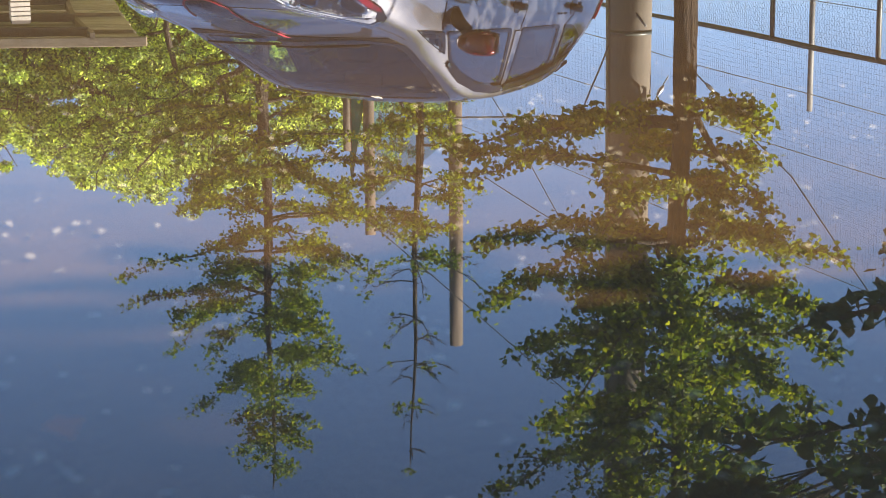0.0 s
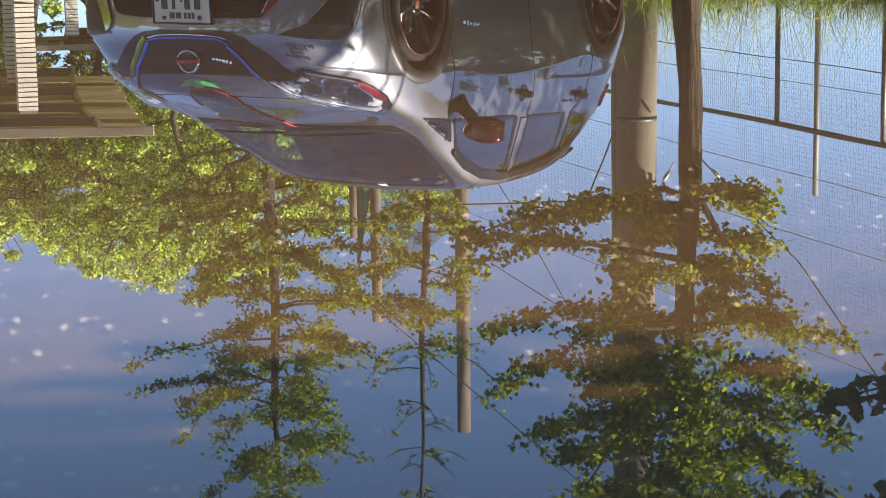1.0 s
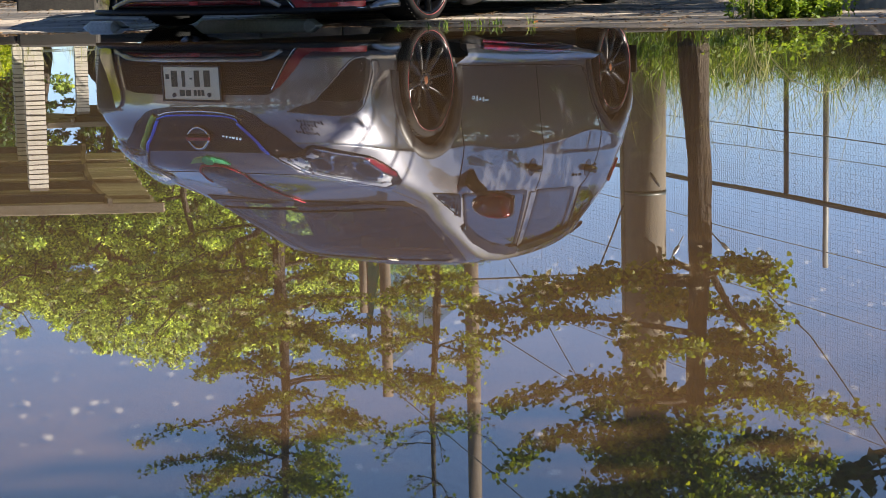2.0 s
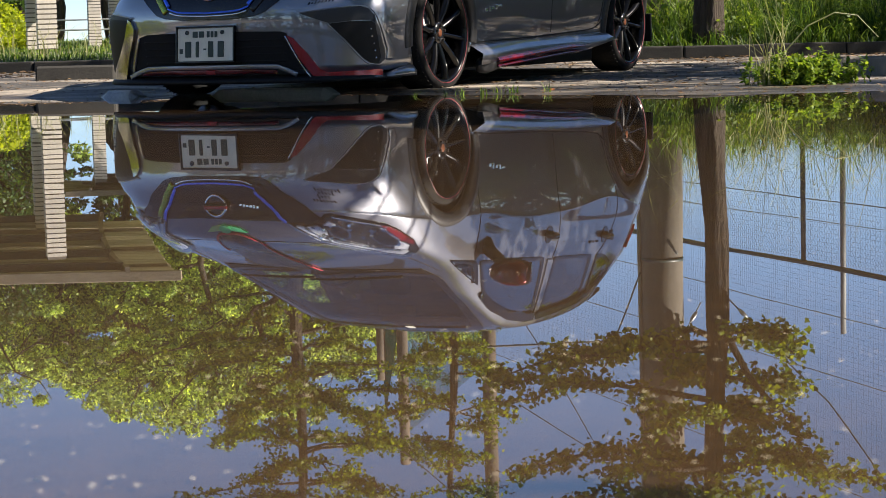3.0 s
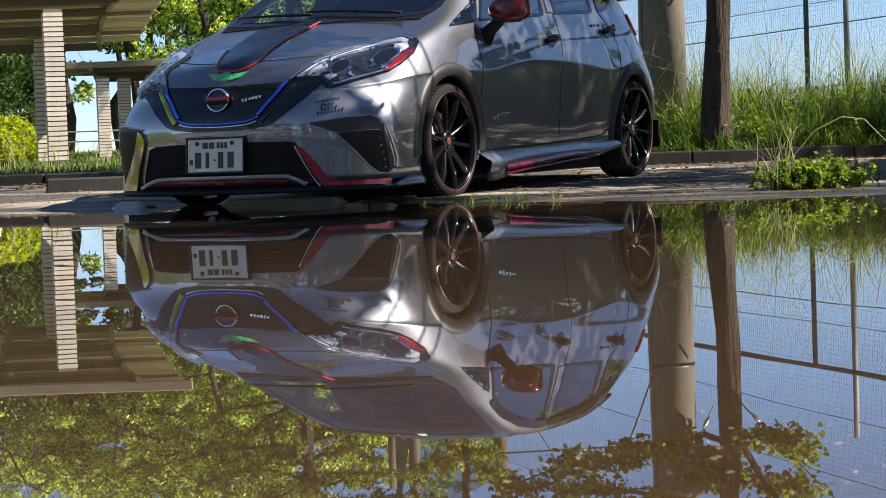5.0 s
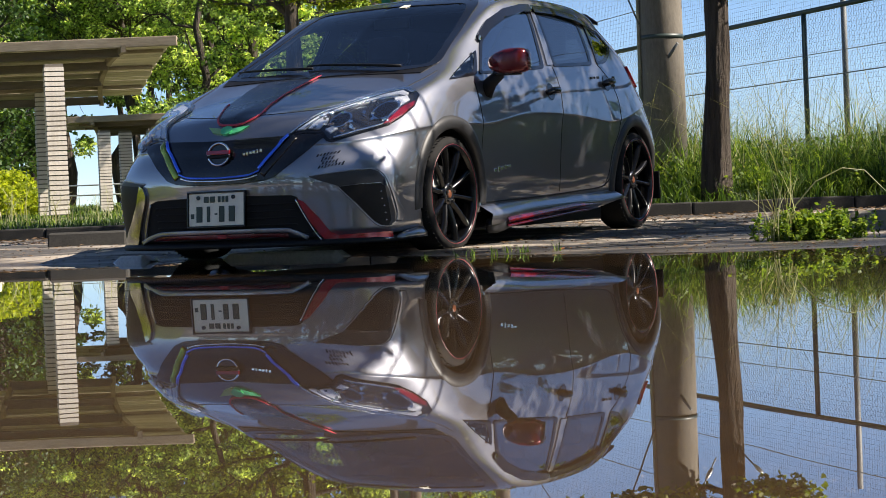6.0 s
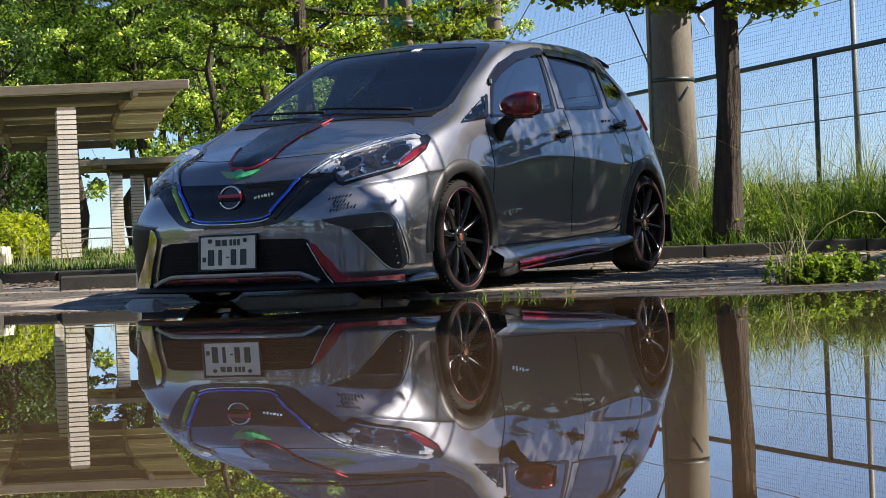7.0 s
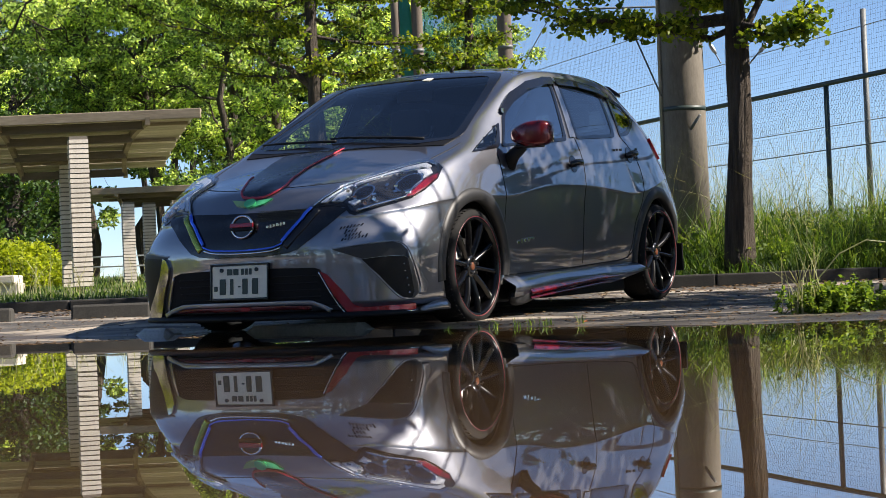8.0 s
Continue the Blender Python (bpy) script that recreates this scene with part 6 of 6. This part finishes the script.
# ---- grass, weeds, small things ----
def blades(name, spots, heights, width, material, rng, bend=0.5, label="", segs=3, parent=None):
    """Curved grass blades, each a tapering strip of quads that ends in a point."""
    n = len(spots)
    a = rng.uniform(0, 6.283, n)
    out = np.stack([np.cos(a), np.sin(a), np.zeros(n)], 1)
    side = np.stack([-np.sin(a), np.cos(a), np.zeros(n)], 1)
    side = side * np.cos(rng.uniform(-1, 1, n))[:, None] + out * np.sin(rng.uniform(-1, 1, n))[:, None]
    h = heights[:, None]
    lean = (rng.uniform(0.1, 1.0, n) * bend)[:, None]
    w = (width * rng.uniform(0.6, 1.4, n))[:, None]
    quads = []
    prev = None
    for k in range(segs + 1):
        t = k / segs
        c = spots + out * h * lean * t ** 2 + np.array([0, 0, 1.0]) * h * (t - 0.35 * lean * t ** 2.2)
        ww = w * (1 - t) ** 0.6 * 0.5 + 0.0004
        row = (c - side * ww, c + side * ww)
        if prev is not None:
            quads.append(np.stack([prev[0], prev[1], row[1], row[0]], 1))
        prev = row
    n_v = (segs + 1) * 2
    vs = np.empty((n, n_v, 3))
    for k, q in enumerate(quads):
        vs[:, 2 * k], vs[:, 2 * k + 1] = q[:, 0], q[:, 1]
        vs[:, 2 * k + 2], vs[:, 2 * k + 3] = q[:, 3], q[:, 2]
    base = np.array([(2 * k, 2 * k + 1, 2 * k + 3, 2 * k + 2) for k in range(segs)])
    faces = (np.arange(n)[:, None, None] * n_v + base[None]).reshape(-1, 4)
    me = bpy.data.meshes.new(name)
    me.vertices.add(n * n_v)
    me.vertices.foreach_set("co", vs.reshape(-1).astype(np.float32))
    me.loops.add(len(faces) * 4)
    me.loops.foreach_set("vertex_index", faces.reshape(-1).astype(np.int32))
    me.polygons.add(len(faces))
    me.polygons.foreach_set("loop_start", np.arange(0, len(faces) * 4, 4, dtype=np.int32))
    me.polygons.foreach_set("loop_total", np.full(len(faces), 4, dtype=np.int32))
    me.materials.append(material)
    me.update(calc_edges=True)
    ob = new(name, me)
    if parent:
        ob.parent = parent
        if label:
            ob["label"] = label
        return ob
    return tagged(ob, label, "grass", kind="stuff")


def scatter(rng, n, x0, x1, y0, y1):
    x, y = rng.uniform(x0, x1, n), rng.uniform(y0, y1, n)
    return np.stack([x, y, np.array([lawn_height(a, b) for a, b in zip(x, y)])], 1)


rng = np.random.default_rng(77)
s = scatter(rng, 70000, 0.9, 7.0, KERB_Y + 0.2, 20.0)
patch = np.array([np.clip(0.55 + 0.5 * noise.noise(Vector((p[0] * 1.3, p[1] * 1.3, 4))) + 0.45 * noise.noise(Vector((p[0] * 5, p[1] * 5, 9))), 0.05, 1.1) for p in s])
grow = np.clip((s[:, 1] - KERB_Y) / 0.55, 0.3, 1.0)
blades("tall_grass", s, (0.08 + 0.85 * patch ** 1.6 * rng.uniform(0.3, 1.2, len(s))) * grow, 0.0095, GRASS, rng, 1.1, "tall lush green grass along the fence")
s = scatter(rng, 9000, 4.0, 16.0, KERB_Y + 0.2, 30.0)
blades("tall_grass", s, rng.uniform(0.25, 0.8, len(s)), 0.02, GRASS, rng, 0.7, "tall green grass further along the fence")
s = scatter(rng, 1300, 1.0, 6.5, KERB_Y + 0.6, 20.0)
blades("grass_stems", s, rng.uniform(0.5, 1.45, len(s)), 0.0055, DRY_GRASS, rng, 1.2, "thin pale arching grass stems", 6)
s = scatter(rng, 34000, -9.0, 1.6, KERB_Y + 0.16, 33.0)
blades("short_grass", s, rng.uniform(0.02, 0.075, len(s)), 0.012, GRASS, rng, 0.8, "short sunlit lawn grass", 2)
s = scatter(rng, 120, -4.5, -2.9, 18.2, 19.8)
blades("grass_stems", s, rng.uniform(0.2, 0.5, len(s)), 0.005, DRY_GRASS, rng, 1.0, "pale grass stems round the shelter's pillar", 5)
# dark thin stalks standing up against the sky
s = scatter(rng, 900, 1.2, 6.5, KERB_Y + 0.9, 19.5)
blades("grass_stems", s, rng.uniform(0.5, 1.15, len(s)), 0.0045, GRASS, rng, 1.3, "thin dark arching grass stalks", 6)
# leafy weeds among the grass: upright stalks ringed with narrow leaves
WEED_LEAF = leaf("weed_leaf", (0.045, 0.09, 0.01), (0.12, 0.2, 0.02), (0.24, 0.31, 0.04), 0.45)
feet = scatter(rng, 330, 1.15, 5.0, KERB_Y + 0.22, 17.6)
crowns, stalks = [], bmesh.new()
for foot in feet:
    tall = rng.uniform(0.16, 0.5) * min(1.0, 0.45 + (foot[1] - KERB_Y) * 0.6)
    tip = Vector(foot) + Vector((rng.normal() * 0.06, rng.normal() * 0.06, tall))
    stalk = wobbly(Vector(foot), tip, 3, 0.01, rng)
    tube(stalks, stalk, [0.004, 0.0035, 0.003, 0.002], 4, False)
    for q in range(int(18 + 50 * tall)):
        u = rng.uniform(0.25, 1.0) ** 0.8
        k = min(int(u * 3), 2)
        crowns.append(tuple(stalk[k].lerp(stalk[k + 1], u * 3 - k) + Vector(rng.normal(size=3) * 0.022)))
tagged(part("weed_stalks", stalks, GRASS), "green stalks of weeds in the grass", "weeds", kind="stuff")
weeds = leaves("weed_leaves", np.array(crowns), 0.043, WEED_LEAF, None, rng, "lozenge", -0.5, 0.5)
tagged(weeds, "broad green weed leaves among the grass", "weeds", kind="stuff")


def hedge(x, y, rx, ry, h, count, seed, where="on the lawn"):
    rng = np.random.default_rng(seed)
    ob = thing("clipped_hedge", pose(x, y, lawn_height(x, y) if y > KERB_Y else ground_height(x, y)), "rounded yellow-green clipped shrub " + where, "shrub", "clipped shrubs")
    bm = bmesh.new()
    for k in range(26):
        a = rng.uniform(0, 6.28)
        r = rng.uniform(0.2, 0.85)
        tube(bm, wobbly((rng.normal() * 0.1, rng.normal() * 0.1, 0), (rx * r * math.cos(a), ry * r * math.sin(a), h * rng.uniform(0.5, 0.9)), 4, 0.04, rng), [.02, .016, .012, .009, .005], 5, False)
    tagged(part("branchwork", bm, BARK, ob, "", True), kind="stuff")
    d = rng.normal(size=(count, 3))
    d /= np.linalg.norm(d, axis=1)[:, None]
    d[:, 2] = np.abs(d[:, 2])
    r = rng.uniform(0.55, 1.0, count) ** 0.4
    lump = 1 + 0.14 * np.sin(d[:, 0] * 9 + seed) * np.cos(d[:, 1] * 8)
    pts = d * (r * lump)[:, None] * np.array([rx, ry, h])
    pts[:, 2] += 0.03
    leaves("foliage", pts, 0.055, HEDGE_LEAF, ob, rng, "lozenge", 0.0, 0.6)


hedge(-5.6, 24.0, 1.05, 0.8, 0.55, 13000, 3)
hedge(-9.0, 29.0, 1.4, 1.0, 0.7, 7000, 4)
# unseen shrubs added left of the car, to turn the fin's reflection green
for x, y, k in ((-9.0, 16.6, 5), (-10.6, 17.8, 6), (-7.4, 16.2, 7), (-12.0, 19.0, 8), (-6.4, 17.6, 9)):
    hedge(x, y, 1.05, 0.95, 1.75, 9000, k)
for x, y, k in ((-4.6, 10.4, 10), (-4.45, 11.7, 11), (-4.7, 13.0, 12), (-5.9, 11.2, 13), (-6.0, 12.6, 14)):
    hedge(x, y, 0.75, 0.7, 0.5, 4500, k, "added out of view for the bumper to mirror")


def wheel_stop(x, y, length, label, turn=0.0, h=0.1, material=KERB, z=None, chamfer=0.012, flare=0.07):
    ob = thing("wheel_stop", pose(x, y, ground_height(x, y) - 0.005 if z is None else z, 0, 0, turn), label, "wheel stop", "wheel stops")
    bm = bmesh.new()
    prof = [(-flare, 0), (-.052, h * .86), (-.035, h), (.035, h), (.052, h * .86), (flare, 0)]
    rows = [[bm.verts.new((xx, a, b)) for a, b in prof] for xx in (-length / 2, -length / 2 + chamfer, length / 2 - chamfer, length / 2)]
    for i, k in ((0, .9), (3, .9)):
        for v in rows[i]:
            v.co.y *= k
            v.co.z *= 1 - chamfer * 8
    for a, b in zip(rows, rows[1:]):
        for j in range(len(prof) - 1):
            bm.faces.new((a[j], a[j + 1], b[j + 1], b[j]))
    bm.faces.new(rows[0])
    bm.faces.new(rows[-1][::-1])
    bmesh.ops.recalc_face_normals(bm, faces=bm.faces)
    part("block", bm, material, ob)


wheel_stop(-2.4, 13.6, 0.52, "weathered grey concrete wheel stop", 0, 0.095)
wheel_stop(-3.36, 13.6, 0.6, "weathered grey concrete wheel stop", 0, 0.095)
wheel_stop(2.45, 11.2, 0.8, "sunlit pale concrete wheel stop behind the weeds", -4, 0.11, CONCRETE)


def stone_bench(x, y):
    z = lawn_height(x, y)
    ob = thing("stone_bench", pose(x, y, z), "pale stone bench on tapered feet", "bench")
    part("seat", box(bmesh.new(), -.65, .57, -.2, .2, .12, .2, .015), WHITE_BRICK, ob, "pale stone slab")
    for s in (-.5, .5):
        bm = bmesh.new()
        box(bm, s - .1, s + .1, -.16, .16, 0, .12, .01)
        for v in bm.verts:
            if v.co.z < .06:
                v.co.x = s + (v.co.x - s) * .75
        part("foot", bm, WHITE_BRICK, ob)


stone_bench(-5.0, 20.0)
for x0, x1 in ((-1.02, -.77), (-.30, .44)):
    c = CAR @ Vector(((x0 + x1) / 2, -.46, 0))
    wheel_stop(c.x, c.y, x1 - x0, "wet concrete wheel stop standing in the puddle's edge", -27.05, 0.078, WET_CONCRETE, -0.042, 0.05, 0.1)


def weed_clump(x, y, z, spread, height, stems, seed, label):
    rng = np.random.default_rng(seed)
    ob = thing("weed_clump", pose(x, y, z), label, "weeds", "weeds by the water")
    bm = bmesh.new()
    pts = []
    for k in range(stems):
        bx, by = rng.normal() * spread * .45, rng.normal() * spread * .3
        tip = Vector((bx + rng.normal() * .05, by + rng.normal() * .05, height * rng.uniform(.45, 1.0)))
        st = wobbly((bx, by, -.01), tip, 4, .008, rng)
        tube(bm, st, [.0022, .002, .0018, .0015, .001], 4, False)
        for q in range(32):
            s = rng.uniform(.15, 1)
            i = min(int(s * 4), 3)
            pts.append(st[i].lerp(st[i + 1], s * 4 - i))
    tagged(part("stalkwork", bm, GRASS, ob), kind="stuff")
    leaves("foliage", np.array([tuple(p) for p in pts]), .026, WEED_LEAF, ob, rng, "lozenge", -.6, .6)
    return ob


weed_clump(1.73, 9.8, .006, .22, .14, 180, 1, "dense bright green weeds at the puddle's edge")
weed_clump(1.82, 9.95, .008, .2, .12, 70, 2, "bright green weeds at the puddle's edge")
weed_clump(1.72, 9.75, .006, .16, .2, 16, 5, "tall thin weeds at the puddle's edge")
tall = thing("grass_tuft", pose(1.56, 9.75, .006), "tuft of tall arching grass stems at the puddle's edge", "grass")
rng = np.random.default_rng(12)
blades("tuft", np.stack([rng.normal(0, .05, 26), rng.normal(0, .04, 26), np.zeros(26)], 1), rng.uniform(.16, .4, 26), .006, DRY_GRASS, rng, .8, "", 6, tall)
part("arching_stem", tube(bmesh.new(), [(.04, 0, 0), (.08, 0, .17), (.18, 0, .28), (.31, 0, .34), (.42, .02, .325), (.52, .02, .22)], [.004, .004, .0035, .003, .0025, .0015], 5), DRY_GRASS, tall)
for i, (x, y) in enumerate([(-.13, 9.75), (.02, 9.78), (.10, 9.85), (.2, 9.8), (.33, 9.75), (.36, 9.78), (.27, 9.85), (.5, 9.7)]):
    t = thing("grass_tuft", pose(x, y, ground_height(x, y)), "tiny sprout of grass at the waterline", "grass", "sprouts at the waterline")
    blades("blade_tuft", np.stack([rng.normal(0, .012, 9), rng.normal(0, .012, 9), np.zeros(9)], 1), rng.uniform(.02, .06, 9), .005, GRASS, rng, .9, "", 3, t)


# ---- litter on the asphalt and in the water ----
def litter(name, n, area, size, material, seed, label, lift=0.004, wet=False):
    rng = np.random.default_rng(seed)
    x, y = rng.uniform(area[0], area[1], n), rng.uniform(area[2], area[3], n)
    keep, z = [], []
    for a, b in zip(x, y):
        h = ground_height(a, b)
        if (h < -0.004) == wet:
            keep.append((a, b, h + lift))
    ob = leaves(name, np.array(keep), size, material, None, rng, "lozenge", 0, 4.0)
    return tagged(ob, label, "litter", kind="stuff")


BROWN_LEAF = leaf("brown_leaf", (0.06, 0.035, 0.018), (0.13, 0.075, 0.035), (0.25, 0.16, 0.08), 0.1)
litter("leaf_litter", 5200, (-5, 6, 8.5, 15.2), 0.03, BROWN_LEAF, 8, "small dry brown leaves on the asphalt", 0.006)
litter("leaf_litter", 1800, (-5, 6, 14.0, 15.2), 0.045, BROWN_LEAF, 9, "brown leaves gathered along the kerb", 0.01)
litter("sunken_petals", 5200, (-3, 3, 0.3, 8.5), 0.006, PETAL, 10, "pale petals lying in the shallow water", 0.003, True)
FLAKE = leaf("sodden_petal", (0.34, 0.33, 0.32), (0.46, 0.45, 0.43), (0.6, 0.56, 0.52), 0.1)
litter("sunken_petals", 700, (-0.6, 0.5, 0.55, 2.0), 0.009, FLAKE, 14, "pale specks lying in the shallow water", 0.003, True)
sunk = thing("fallen_leaf", pose(-0.154, 0.845, -0.034), "sodden orange leaf under the shallow water", "leaf")
orange = thing("fallen_leaf", pose(.52, 9.95, ground_height(.52, 9.95) + .004), "bright orange fallen leaf on wet asphalt", "leaf")
ORANGE = leaf("orange_leaf", (.55, .16, .04), (.6, .2, .05), (.65, .25, .07), .2)
leaves("leaf_blade", np.array([(0, 0, .003)]), .028, ORANGE, sunk, np.random.default_rng(4), "lozenge", 0, 2.0)
leaves("leaf_blade", np.array([(0, 0, .004), (.03, .01, .006), (.07, .02, .004)]), .05, ORANGE, orange, np.random.default_rng(3), "lozenge", 0, 2.0)


def pebbles():
    rng = np.random.default_rng(21)
    vs, fs = [], []
    for _ in range(700):
        x, y = rng.uniform(-3.5, 5), rng.uniform(9.0, 15.1)
        z = ground_height(x, y)
        if z < 0.002:
            continue
        r = rng.uniform(.003, .008)
        base = len(vs)
        k = rng.uniform(.7, 1.3, 3) * r
        for p in ((k[0], 0, 0), (-k[0], 0, 0), (0, k[1], 0), (0, -k[1], 0), (0, 0, k[2] * .8), (0, 0, -k[2] * .4)):
            vs.append((x + p[0], y + p[1], z + p[2]))
        for f in ((0, 2, 4), (2, 1, 4), (1, 3, 4), (3, 0, 4), (2, 0, 5), (1, 2, 5), (3, 1, 5), (0, 3, 5)):
            fs.append(tuple(base + i for i in f))
    tagged(link_mesh("pebbles", vs, fs, KERB), "loose pebbles on the asphalt", "gravel", kind="stuff")


pebbles()


def railing():
    ob = thing("park_railing", pose(-5.6, 33.0, 0), "pale grey steel railing far behind the shelter", "railing")
    for z in (0.3, 0.44, 0.63, 0.79):
        part("rail", tube(bmesh.new(), [(-1.6, 0, z), (1.5, 0, z)], 0.012, 8), STEEL, ob, "", True)
    for x in (-1.5, 0.05, 1.42):
        part("post", tube(bmesh.new(), [(x, 0.02, 0.2), (x, 0.02, 0.84)], 0.018, 8), STEEL, ob, "", True)


railing()
